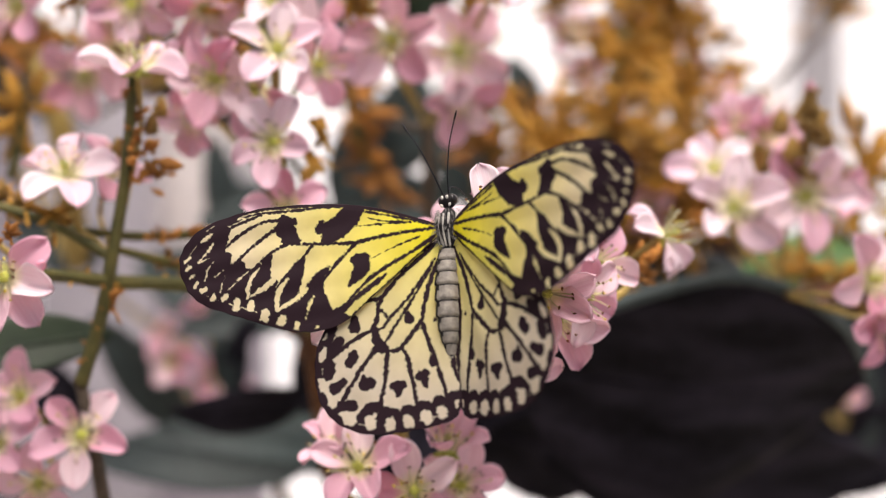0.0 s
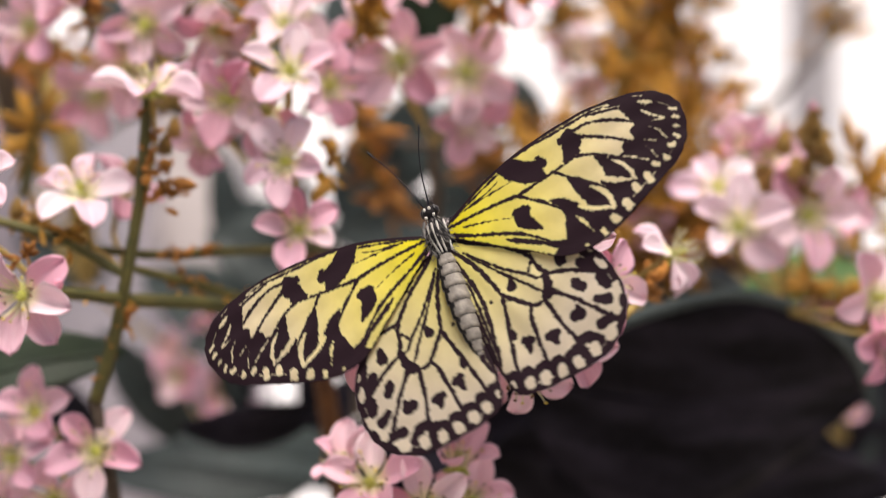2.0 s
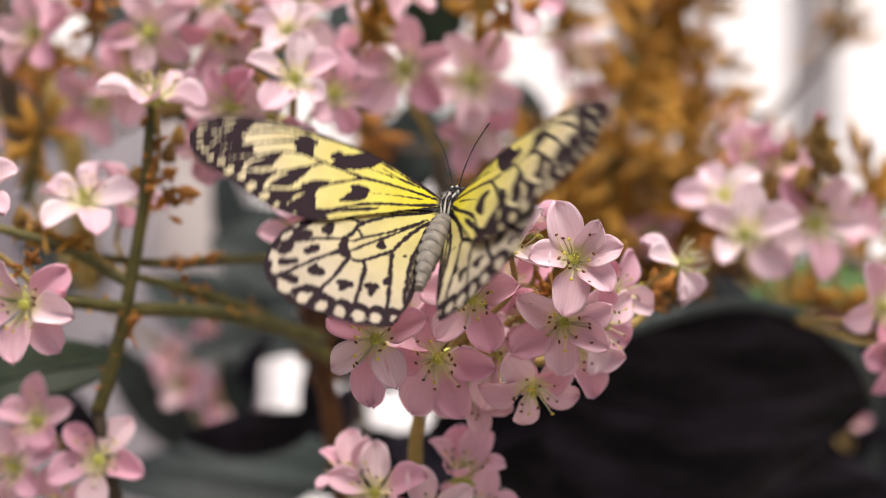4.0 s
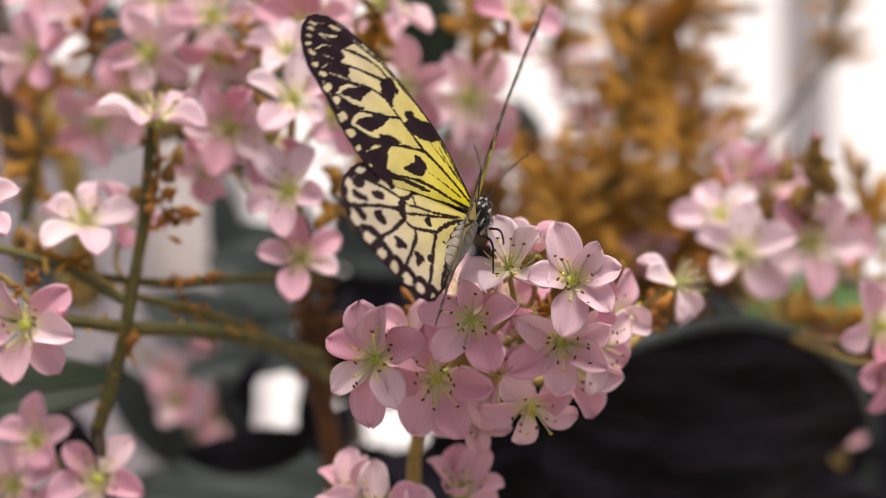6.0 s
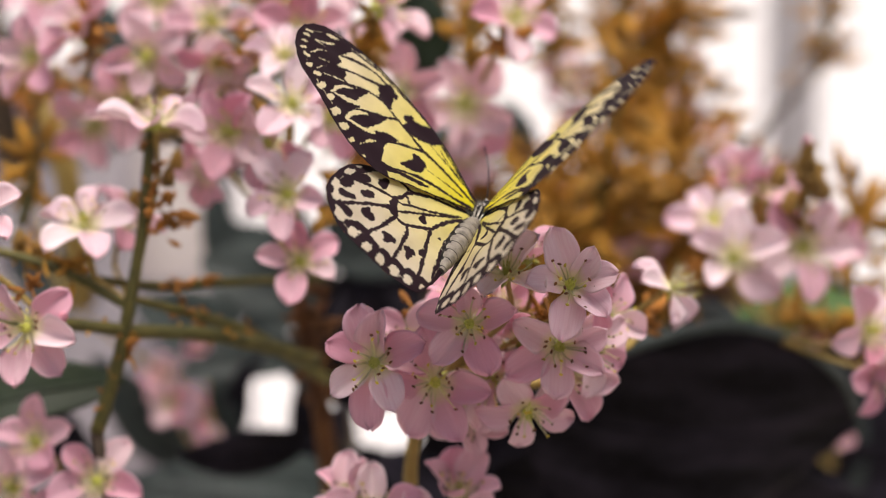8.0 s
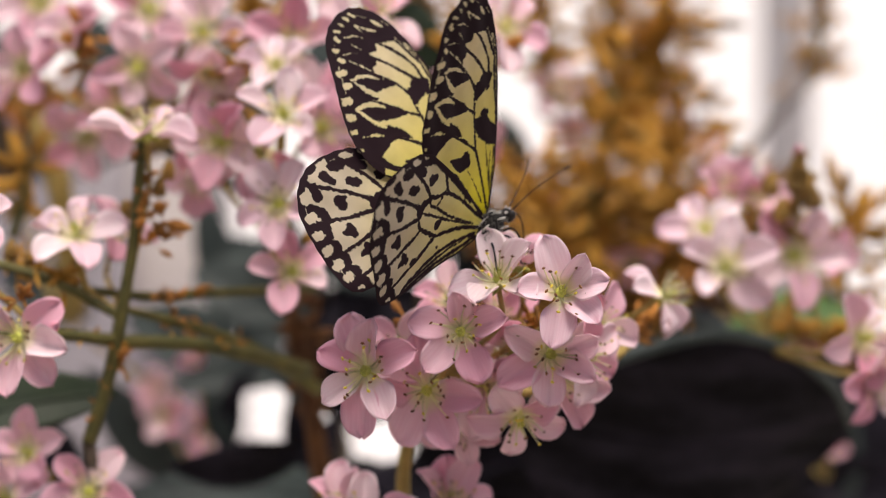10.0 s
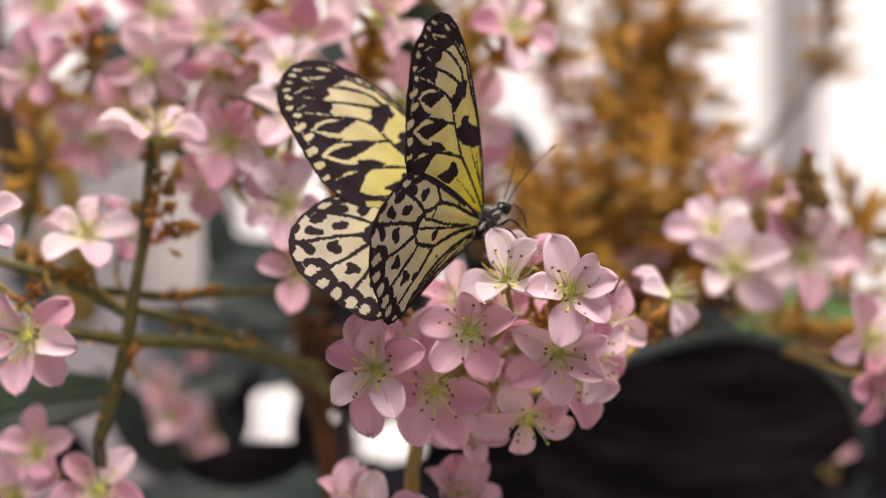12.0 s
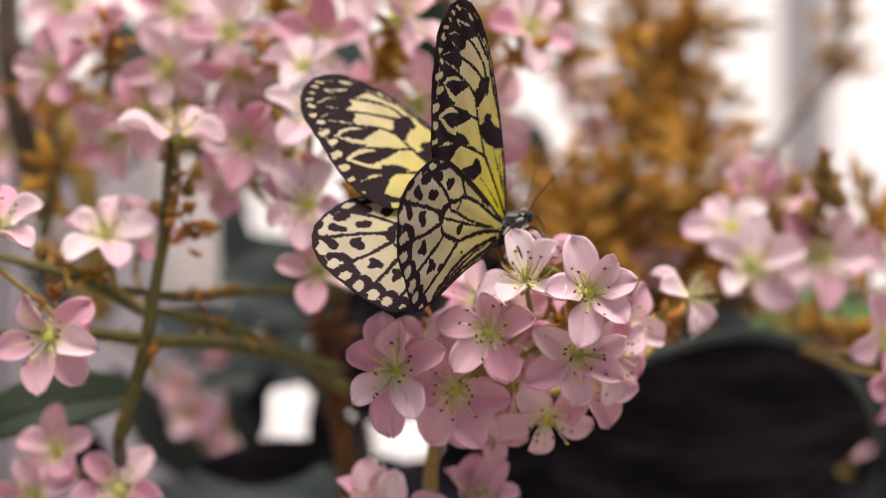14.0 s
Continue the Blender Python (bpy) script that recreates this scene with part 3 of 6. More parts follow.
low_left = spray("pink blossoms crowded on a low side shoot", (-0.1037, 0.0840, 1.1151), [
    ((-0.0904, 0.0600, 1.1333), (0.10, -0.95, 0.20), 1.12, 36, 14),
    ((-0.1092, 0.0712, 1.1427), (-0.25, -0.80, 0.35), 1.0, 0, 30),
    ((-0.1148, 0.0680, 1.1304), (-0.35, -0.85, 0.10), 1.05, 20, 20),
    ((-0.1037, 0.0680, 1.1193), (0.0, -0.9, -0.2), 1.05, 10, 20),
    ((-0.1212, 0.0680, 1.1177), (-0.3, -0.9, -0.2), 1.0, 50, 20),
])
low_mid = spray("pink blossoms below the main cluster, partly turned away", (-0.0022, 0.0680, 1.1097), [
    ((-0.0138, 0.0300, 1.1289), (-0.15, -0.85, 0.4), 1.05, 0, 22),
    ((0.0086, 0.0360, 1.1327), (0.05, -0.35, 0.92), 1.05, 0, 0, [(10, 55, 1.05), (60, 40, 0.9), (310, 62, 1.05), (240, 40, 0.9), (150, 30, 0.9)]),
    ((0.0003, 0.0280, 1.1233), (0.05, -0.95, 0.1), 1.05, 20, 20),
    ((0.0118, 0.0420, 1.1225), (0.35, -0.85, 0.2), 1.00, 60, 25),
    ((-0.0204, 0.0400, 1.1322), (-0.3, -0.35, 0.88), 0.90, 0, 0, [(20, 60, 1.1), (90, 40, 0.9), (170, 30, 0.9), (240, 30, 0.9), (310, 50, 1.0)]),
])

upper = spray("pink blossoms clustered on an upward shoot", (-0.0451, 0.1080, 1.2036), [
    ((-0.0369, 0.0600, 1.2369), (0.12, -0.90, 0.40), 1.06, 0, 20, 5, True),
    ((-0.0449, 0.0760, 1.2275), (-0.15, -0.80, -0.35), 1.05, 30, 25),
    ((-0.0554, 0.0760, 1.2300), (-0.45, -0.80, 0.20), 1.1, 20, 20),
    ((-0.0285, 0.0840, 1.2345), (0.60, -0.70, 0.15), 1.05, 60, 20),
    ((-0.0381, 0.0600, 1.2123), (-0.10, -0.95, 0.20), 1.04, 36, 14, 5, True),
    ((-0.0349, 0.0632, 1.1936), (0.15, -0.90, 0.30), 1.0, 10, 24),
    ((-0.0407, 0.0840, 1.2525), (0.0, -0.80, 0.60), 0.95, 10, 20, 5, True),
    ((-0.0637, 0.0920, 1.2201), (-0.3, -0.80, -0.40), 0.9, 10, 20),
    
    
], [("stalk", ((-0.0451, 0.1080, 1.2036), (-0.0394, 0.1240, 1.1791), (-0.0337, 0.1480, 1.1416), (-0.0278, 0.1800, 1.0825)), 0.0018, 0.0040, RUST_DARK)])
bracts(upper, ((-0.0376, 0.1240, 1.1826), (-0.0337, 0.1480, 1.1489)), RUST_DARK, 80, 0.008, 0.007, 12)
bracts(upper, ((-0.0529, 0.1000, 1.2642), (-0.0563, 0.1000, 1.2322)), OCHRE, 30, 0.008, 0.007, 13)

crown = spray("dense blush pink blossoms at the top of the shrub", (-0.0831, 0.1480, 1.2331), [
    ((-0.1024, 0.1080, 1.2625), (-0.40, -0.80, 0.40), 1.15, 0, 30),
    ((-0.0832, 0.1000, 1.2541), (0.05, -0.90, -0.30), 1.12, 20, 22),
    ((-0.0642, 0.1032, 1.2645), (0.0, -0.90, 0.30), 1.2, 40, 18),
    ((-0.0621, 0.1000, 1.2524), (0.1, -0.8, -0.55), 1.0, 0, 35),
    ((-0.0383, 0.1080, 1.2617), (0.10, -0.95, 0.10), 1.25, 60, 18),
    ((-0.1194, 0.1160, 1.2548), (-0.50, -0.75, 0.10), 1.1, 10, 25),
] + [
    ((-0.0960, 0.1480, 1.2441), (0.0, -0.90, 0.0), 1.2, 30, 20),
    ((-0.1098, 0.1640, 1.2378), (-0.2, -0.90, -0.2), 1.2, 50, 20),
    ((-0.0845, 0.1320, 1.2750), (0.1, -0.9, 0.3), 1.2, 0, 22),
    
    ((-0.1216, 0.1480, 1.2789), (-0.1, -0.9, 0.3), 1.2, 25, 22),
    
    ((-0.0292, 0.1320, 1.2822), (0.2, -0.9, 0.3), 1.2, 45, 22),
])
bracts(crown, ((-0.1015, 0.1080, 1.2549), (-0.0984, 0.1000, 1.2642)), RUST, 26, 0.008, 0.006, 14)
bracts(crown, ((-0.0570, 0.1160, 1.2452), (-0.0596, 0.1160, 1.2660)), STEM, 30, 0.005, 0.006, 15)
bracts(crown, ((-0.0854, 0.1640, 1.2340), (-0.0577, 0.1320, 1.2430)), RUST, 30, 0.008, 0.006, 16)

middle = spray("pink blossoms behind the butterfly with spread petals", (0.0012, 0.1800, 1.2214), [
    ((-0.0079, 0.1080, 1.2437), (-0.15, -0.95, 0.15), 1.25, 0, 18),
    ((0.0116, 0.1240, 1.2415), (0.15, -0.90, -0.10), 1.25, 30, 18),
    ((0.0109, 0.1320, 1.2278), (0.20, -0.80, -0.50), 1.1, 10, 30),
    ((-0.0165, 0.1240, 1.2547), (-0.30, -0.85, 0.40), 1.1, 40, 22),
    
    ((-0.0129, 0.0840, 1.2672), (0.65, -0.45, 0.35), 1.15, 0, 16),
    ((0.0254, 0.1000, 1.2650), (0.45, -0.60, 0.55), 1.15, 20, 16),
    
    
])
bracts(middle, ((-0.0200, 0.1000, 1.2507), (-0.0139, 0.0920, 1.2632)), OCHRE, 26, 0.006, 0.008, 17)
bracts(middle, ((0.0162, 0.1000, 1.2557), (0.0246, 0.1000, 1.2591)), RUST, 18, 0.006, 0.008, 18)

right = spray("pale pink blossoms under a knot of brown buds", (0.1158, 0.1640, 1.1663), [
    ((0.0932, 0.1128, 1.1941), (-0.10, -0.93, 0.20), 1.28, 0, 18, 5, True),
    ((0.0889, 0.1240, 1.2054), (-0.20, -0.75, 0.60), 1.1, 30, 22, 5, True),
    ((0.1162, 0.1240, 1.1975), (0.20, -0.92, 0.10), 1.25, 50, 20),
    ((0.1302, 0.1480, 1.1993), (0.40, -0.80, 0.25), 0.9, 20, 26),
    ((0.1000, 0.1480, 1.2194), (-0.1, -0.70, 0.50), 1.0, 10, 45),
    ((0.1082, 0.1480, 1.2157), (0.1, -0.80, 0.30), 0.9, 40, 50),
    ((0.1272, 0.0840, 1.1740), (0.60, -0.70, 0.05), 1.15, 36, 20),
    ((0.1310, 0.0840, 1.1626), (0.40, -0.80, -0.35), 1.15, 10, 20),
])
bracts(right, ((0.1143, 0.1192, 1.2037), (0.1156, 0.1128, 1.2243)), BUD_BROWN, 34, 0.008, 0.006, 19)
for at in ((0.1076, 0.1160, 1.2201), (0.1189, 0.1160, 1.2201), (0.1111, 0.1160, 1.2123), (0.1156, 0.1128, 1.2260), (0.1223, 0.1240, 1.2160), (0.1056, 0.1240, 1.2090)):
    bud(right, at, (0.05, -0.3, 0.95), 0.0085, BUD_BROWN)
bud(right, (0.1156, 0.1128, 1.2291), (0, -0.3, 0.95), 0.006, BUD, label="closed deep pink bud")
bracts(right, ((0.1239, 0.1700, 1.1741), (0.1500, 0.1800, 1.1689)), OCHRE, 50, 0.010, 0.009, 20)


def panicle(base, points, count, spread, size, seed, mat):
    """A dried ochre flower head: a stalk with many small bracts."""
    ob = thing("dried_flower_head", base, "dried ochre brown flower head with many small bracts", "dried flowers", "dried flower heads")
    stalk(ob, "stalk", points, 0.002, 0.0012, STEM)
    bracts(ob, points, mat, count, spread, size, seed)
    return ob


for i, (pts, count, spread, mat) in enumerate((
    (((0.0629, 0.2440, 1.1747), (0.0635, 0.2280, 1.2168), (0.0718, 0.2280, 1.2583)), 120, 0.025, OCHRE),
    (((0.0470, 0.2600, 1.1828), (0.0427, 0.2440, 1.2087), (0.0470, 0.2440, 1.2236)), 90, 0.026, OCHRE),
    (((0.0880, 0.2760, 1.1824), (0.0969, 0.2760, 1.2269), (0.0992, 0.2760, 1.2536)), 90, 0.030, OCHRE),
    (((0.0733, 0.3080, 1.2327), (0.0919, 0.3080, 1.2745), (0.0989, 0.3080, 1.2931)), 110, 0.030, OCHRE),
    (((0.0843, 0.3400, 1.2438), (0.0819, 0.3400, 1.2873), (0.0767, 0.3400, 1.3212)), 80, 0.032, OCHRE),
    (((0.0269, 0.3080, 1.2002), (0.0200, 0.3080, 1.2258), (0.0176, 0.3080, 1.2350)), 45, 0.016, RUST),
    (((0.0547, 0.3400, 1.1712), (0.0668, 0.3400, 1.2002), (0.0813, 0.3400, 1.2148)), 110, 0.026, RUST),
) + (
    (((0.1031, 0.3400, 1.1712), (0.0958, 0.3400, 1.2002), (0.1031, 0.3400, 1.2148)), 90, 0.026, RUST),
    (((0.0968, 0.2280, 1.1794), (0.1154, 0.2280, 1.2044), (0.1217, 0.2280, 1.2127)), 90, 0.025, RUST),
    (((0.1445, 0.2280, 1.1587), (0.1512, 0.2120, 1.1961), (0.1543, 0.2120, 1.2083)), 90, 0.024, OCHRE),
    (((0.1760, 0.3880, 1.2747), (0.1812, 0.3880, 1.3029), (0.1786, 0.3880, 1.3183)), 45, 0.020, OCHRE),
    (((-0.1307, 0.1480, 1.2038), (-0.1262, 0.1480, 1.2222), (-0.1271, 0.1480, 1.2331)), 22, 0.010, OCHRE),
    (((-0.0179, 0.2440, 1.2045), (-0.0278, 0.2280, 1.2293), (-0.0257, 0.2280, 1.2459)), 50, 0.018, RUST),
    (((0.0269, 0.3080, 1.2002), (0.0188, 0.3080, 1.2559), (0.0120, 0.3080, 1.2884)), 60, 0.013, OCHRE),
    (((0.0034, 0.2440, 1.2873), (-0.0009, 0.2440, 1.2980), (0.0013, 0.2440, 1.3107)), 50, 0.025, RUST),
    (((0.0880, 0.3100, 1.2274), (0.0915, 0.3100, 1.2670), (0.0950, 0.3100, 1.2925)), 100, 0.025, OCHRE),
    (((0.0938, 0.2500, 1.1868), (0.0992, 0.2500, 1.2060), (0.1046, 0.2500, 1.2232)), 100, 0.026, OCHRE),
    (((0.0393, 0.2000, 1.1799), (0.0423, 0.2000, 1.1978), (0.0443, 0.2000, 1.2107)), 70, 0.020, OCHRE),
    (((0.0125, 0.2000, 1.2535), (0.0161, 0.2000, 1.2675), (0.0149, 0.2000, 1.2814)), 36, 0.013, OCHRE),
    (((-0.0536, 0.1700, 1.2607), (-0.0551, 0.1700, 1.2758), (-0.0564, 0.1700, 1.2910)), 26, 0.011, OCHRE),
    (((0.0398, 0.2800, 1.1951), (0.0364, 0.2800, 1.2130), (0.0353, 0.2800, 1.2286)), 50, 0.018, RUST),
    (((0.0524, 0.3000, 1.2730), (0.0489, 0.3000, 1.2891), (0.0455, 0.3000, 1.3029)), 44, 0.016, OCHRE),
)):
    panicle(pts[0], pts, int(count * 1.1), spread, 0.013 if count > 40 else 0.011, 40 + i, mat)
far = spray("far pale blossoms among the dried heads", (0.0957, 0.4040, 1.2055), [
    ((0.0982, 0.3400, 1.2668), (0, -0.9, 0.3), 1.5, 0, 20), ((0.0617, 0.3080, 1.2478), (0, -0.9, 0.1), 0.8, 10, 40), ((0.1103, 0.3400, 1.2426), (0, -0.9, 0.3), 1.4, 0, 20),
    ((0.0571, 0.3080, 1.2223), (0, -0.9, 0.3), 0.7, 0, 40), ((0.0799, 0.2440, 1.1938), (-0.1, -0.9, 0.1), 0.9, 0, 30), ((0.0619, 0.3720, 1.2707), (0, -0.9, 0.3), 1.2, 0, 20),
    ((0.1350, 0.2120, 1.1647), (0.1, -0.9, 0.2), 0.7, 30, 50), ((0.1671, 0.3100, 1.1156), (0.1, -0.8, 0.5), 0.8, 30, 50), 
])
haze_stem = spray("blurred pale stem with blossoms beside the window", (-0.1472, 0.3080, 1.1724), [
    ((-0.1773, 0.3080, 1.2606), (0, -0.9, 0.1), 1.3, 0, 20), ((-0.1820, 0.3080, 1.2420), (0, -0.9, 0.1), 1.3, 40, 20), ((-0.1023, 0.4680, 1.1103), (0, -0.9, 0.1), 1.2, 40, 20), ((-0.1232, 0.4360, 1.1297), (0, -0.9, 0.1), 1.2, 10, 20),
], [("stalk", ((-0.1294, 0.2440, 1.1747), (-0.1316, 0.2280, 1.2210), (-0.1399, 0.2280, 1.2459), (-0.1545, 0.2280, 1.2625)), 0.0048, 0.0048, STEM_TAN),
    ("stalk", ((-0.1670, 0.3000, 1.2250), (-0.1674, 0.2700, 1.2593), (-0.1676, 0.2600, 1.2824), (-0.1689, 0.2600, 1.3085)), 0.006, 0.005, BARK)])
bracts(crown, ((-0.1432, 0.1960, 1.2497), (-0.1223, 0.1800, 1.2504), (-0.1049, 0.1800, 1.2542)), RUST, 40, 0.012, 0.009, 21)
bracts(crown, ((-0.0837, 0.1800, 1.2407), (-0.0876, 0.1800, 1.2561), (-0.0818, 0.1800, 1.2677)), RUST_DARK, 40, 0.012, 0.009, 22)
bracts(crown, ((-0.0548, 0.1800, 1.2600), (-0.0509, 0.1800, 1.2812)), RUST, 40, 0.012, 0.009, 23)
bracts(upper, ((-0.0285, 0.0840, 1.2067), (-0.0268, 0.0840, 1.2198)), OCHRE, 12, 0.005, 0.008, 24)

bracts(left, ((-0.0725, 0.0712, 1.1861), (-0.0595, 0.0840, 1.1874)), RUST, 16, 0.003, 0.005, 31)
bracts(left, ((-0.0683, 0.0760, 1.1792), (-0.0529, 0.1000, 1.1715)), RUST, 22, 0.004, 0.005, 32)
bracts(left, ((-0.0928, 0.0520, 1.1763), (-0.0813, 0.0584, 1.1748), (-0.0572, 0.0776, 1.1720)), OCHRE, 18, 0.003, 0.004, 33)
bracts(left, ((-0.0886, 0.0584, 1.1535), (-0.0844, 0.0568, 1.1652)), RUST, 12, 0.003, 0.004, 34)
low_far = spray("out of focus pale blossoms low between the stems", (-0.0916, 0.3720, 1.0845), [
    ((-0.1054, 0.3080, 1.1318), (0.1, -0.9, 0.1), 0.9, 0, 35), ((-0.0907, 0.2920, 1.1548), (0.1, -0.9, 0.1), 0.6, 30, 50), ((-0.0948, 0.3560, 1.1213), (-0.1, -0.9, 0.1), 0.9, 20, 30),
])


# ---- leaves ----
def leaf(at, tip, normal, width, mat, droop=0.06, fold=0.2, label="glossy evergreen shrub leaf behind the flowers, coloured dark for shade", margin=False):
    """A blade from its foot to its tip, with a midrib and, where it shows, a paler margin."""
    at, tip = Vector(at), Vector(tip)
    length = (tip - at).length
    y = (tip - at).normalized()
    z = Vector(normal)
    z = (z - y * z.dot(y)).normalized()
    m = Matrix((y.cross(z), y, z)).transposed().to_4x4()
    f = random.Random(round(length * 1e5)).uniform(0, 6)

    def outline(v):
        return max(0.012, math.sin(math.pi * v ** 0.85) ** 0.75)

    def lift(u, v):
        side = outline(v) * u
        return 0.0, 0.0, fold * abs(side) * width * 0.5 + droop * length * math.sin(math.pi * v) + 0.03 * width * math.sin(9 * v + f) * side + 0.010 * width * math.sin(17 * u + f + 3 * v)

    base = thing("leaf", at, label, "leaf", "leaves of the shrub")
    put("blade", mesh_of(sheet(width, length, 0.0005, lift, 20, 10, outline), mat), base, m)
    bm = bmesh.new()
    tube(bm, [m @ Vector((0, v * length, lift(0, v)[2] + 0.0003)) for v in (0.0, 0.3, 0.6, 0.9)], 0.0012, 0.0004, 6, 4)
    part("midrib", bm, LEAF_EDGE if mat is LEAF_GREEN else mat, base)
    if margin:
        for u in (-1,):
            bm = bmesh.new()
            tube(bm, [m @ Vector((u * outline(v) * width / 2, v * length, lift(u, v)[2])) for v in (0.02, 0.1, 0.25, 0.4, 0.55, 0.7, 0.85, 0.98)], 0.0026, 0.0018, 6, 4)
            part("margin", bm, LEAF, base, "paler green leaf margin")
    return base


# broad blades low in the shrub, seen from below, coloured near black for shade
leaf((0.0308, 0.1500, 1.1438), (0.1520, 0.2050, 1.1345), (0.0, -0.85, -0.45), 0.090, LEAF_SHADE_TONE, 0.08, 0.06, "broad leaf coloured near black for shade, with a pale green margin", True)
leaf((0.0627, 0.2500, 1.1568), (0.1550, 0.2600, 1.1539), (0.0, -0.62, 0.78), 0.040, LEAF, 0.08, 0.1, "slate grey leaf behind the blade coloured dark for shade")
leaf((0.1727, 0.3700, 1.1491), (0.1865, 0.3700, 1.0737), (-0.2, -0.80, 0.50), 0.030, LEAF, 0.06, 0.1, "slate grey leaf behind the blade coloured dark for shade")
leaf((0.0427, 0.1960, 1.1230), (0.1390, 0.2300, 1.1142), (0.0, -0.85, -0.45), 0.036, LEAF_SHADE_TONE, 0.05, 0.1)
leaf((0.0544, 0.2440, 1.1322), (0.1482, 0.2800, 1.1246), (0.0, -0.9, -0.3), 0.055, LEAF_SHADE_TONE, 0.05, 0.1)
leaf((0.0407, 0.2280, 1.1047), (0.1848, 0.3080, 1.0888), (0.0, -0.9, -0.3), 0.05, LEAF_SHADE_TONE, 0.05, 0.1)
leaf((0.0176, 0.3080, 1.1213), (0.0958, 0.3400, 1.1325), (0.0, -0.9, -0.3), 0.06, LEAF_SHADE_TONE, 0.05, 0.1)
leaf((0.0204, 0.2440, 1.1110), (0.0873, 0.3080, 1.0981), (0.0, -0.9, -0.3), 0.05, LEAF_SHADE_TONE, 0.05, 0.1)
leaf((-0.0414, 0.2120, 1.1272), (-0.0857, 0.1800, 1.1259), (0.0, -0.9, -0.35), 0.018, LEAF_SHADE_TONE, 0.06, 0.1)
leaf((-0.0752, 0.3000, 1.1617), (-0.0511, 0.3000, 1.1661), (0.0, -0.9, 0.2), 0.013, LEAF, 0.08, 0.2, "slate dark leaf below the blossoms")
leaf((-0.0777, 0.2600, 1.1355), (-0.0625, 0.2600, 1.1558), (0.0, -0.95, 0.1), 0.007, LEAF_SHADE_TONE, 0.06, 0.1)
leaf((-0.0573, 0.2500, 1.1564), (-0.0408, 0.2500, 1.1386), (0.0, -0.95, 0.1), 0.006, LEAF, 0.06, 0.1, "slate dark leaf below the blossoms")
leaf((-0.0778, 0.2600, 1.1225), (-0.0375, 0.2600, 1.1203), (0.0, -0.9, -0.3), 0.014, LEAF_SHADE_TONE, 0.06, 0.1)
leaf((-0.0719, 0.2600, 1.1519), (-0.0701, 0.2600, 1.1268), (0.0, -0.95, 0.1), 0.006, LEAF_SHADE_TONE, 0.06, 0.1)
leaf((-0.0264, 0.2440, 1.1025), (-0.1022, 0.2120, 1.1130), (0.0, -0.7, 0.5), 0.024, LEAF, 0.10, 0.2, "slate dark leaf below the blossoms")
leaf((-0.0498, 0.2760, 1.0913), (-0.1343, 0.2760, 1.0968), (0.0, -0.7, 0.5), 0.03, LEAF, 0.08, 0.2, "slate dark leaf below the blossoms")
leaf((-0.0115, 0.2440, 1.0961), (-0.0476, 0.2440, 1.1173), (0.0, -0.8, 0.3), 0.02, LEAF_SHADE_TONE, 0.08, 0.2)
leaf((0.0235, 0.2120, 1.0948), (-0.0334, 0.3080, 1.1027), (0.0, -0.8, 0.3), 0.03, LEAF_SHADE_TONE, 0.08, 0.2)
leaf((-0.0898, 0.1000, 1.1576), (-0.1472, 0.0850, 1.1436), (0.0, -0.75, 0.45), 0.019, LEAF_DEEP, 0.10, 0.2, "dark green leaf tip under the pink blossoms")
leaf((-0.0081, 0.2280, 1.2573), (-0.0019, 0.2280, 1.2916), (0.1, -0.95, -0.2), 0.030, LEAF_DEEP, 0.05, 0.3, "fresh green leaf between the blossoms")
leaf((-0.0203, 0.3400, 1.2051), (-0.0058, 0.3400, 1.2535), (0.2, -0.9, 0.1), 0.030, LEAF, 0.05, 0.2, "slate dark leaf in the middle of the shrub")
leaf((-0.0397, 0.3400, 1.1930), (-0.0227, 0.3400, 1.2414), (-0.2, -0.9, 0.2), 0.022, LEAF, 0.05, 0.2, "slate dark leaf in the middle of the shrub")
leaf((0.0199, 0.4040, 1.1924), (0.0042, 0.4040, 1.2526), (0.2, -0.95, 0.1), 0.036, LEAF, 0.05, 0.2, "slate dark leaf in the middle of the shrub")
leaf((0.0443, 0.3720, 1.2305), (0.0330, 0.3720, 1.2607), (0.2, -0.9, 0.2), 0.016, LEAF, 0.05, 0.2, "slate dark leaf in the middle of the shrub")
leaf((0.1319, 0.4360, 1.2464), (0.1671, 0.4360, 1.2247), (0.0, -0.7, 0.6), 0.010, LEAF, 0.10, 0.1, "slate dark leaf beside the window")
leaf((0.1080, 0.2000, 1.1709), (0.1568, 0.2000, 1.1758), (0.1, -0.7, 0.6), 0.020, LEAF_GREEN, 0.08, 0.2, "fresh green leaf below the pink blossoms")
leaf((-0.0520, 0.3080, 1.1724), (-0.0938, 0.3080, 1.1909), (0.0, -0.85, 0.4), 0.032, LEAF, 0.05, 0.2, "slate green leaf behind the olive stems")
leaf((-0.0427, 0.3080, 1.1538), (-0.1009, 0.2760, 1.1446), (0.0, -0.85, 0.3), 0.018, LEAF, 0.08, 0.2, "slate green leaf behind the olive stems")
leaf((-0.0320, 0.2760, 1.1380), (-0.0476, 0.2440, 1.1747), (-0.3, -0.9, 0.1), 0.020, LEAF_SHADE_TONE, 0.05, 0.2)
leaf((-0.0195, 0.3080, 1.1399), (-0.0334, 0.3080, 1.1817), (0.2, -0.9, 0.1), 0.034, LEAF_SHADE_TONE, 0.05, 0.2)
leaf((0.0232, 0.3400, 1.1325), (-0.0010, 0.3400, 1.1809), (0.2, -0.9, -0.1), 0.040, LEAF_SHADE_TONE, 0.05, 0.2)
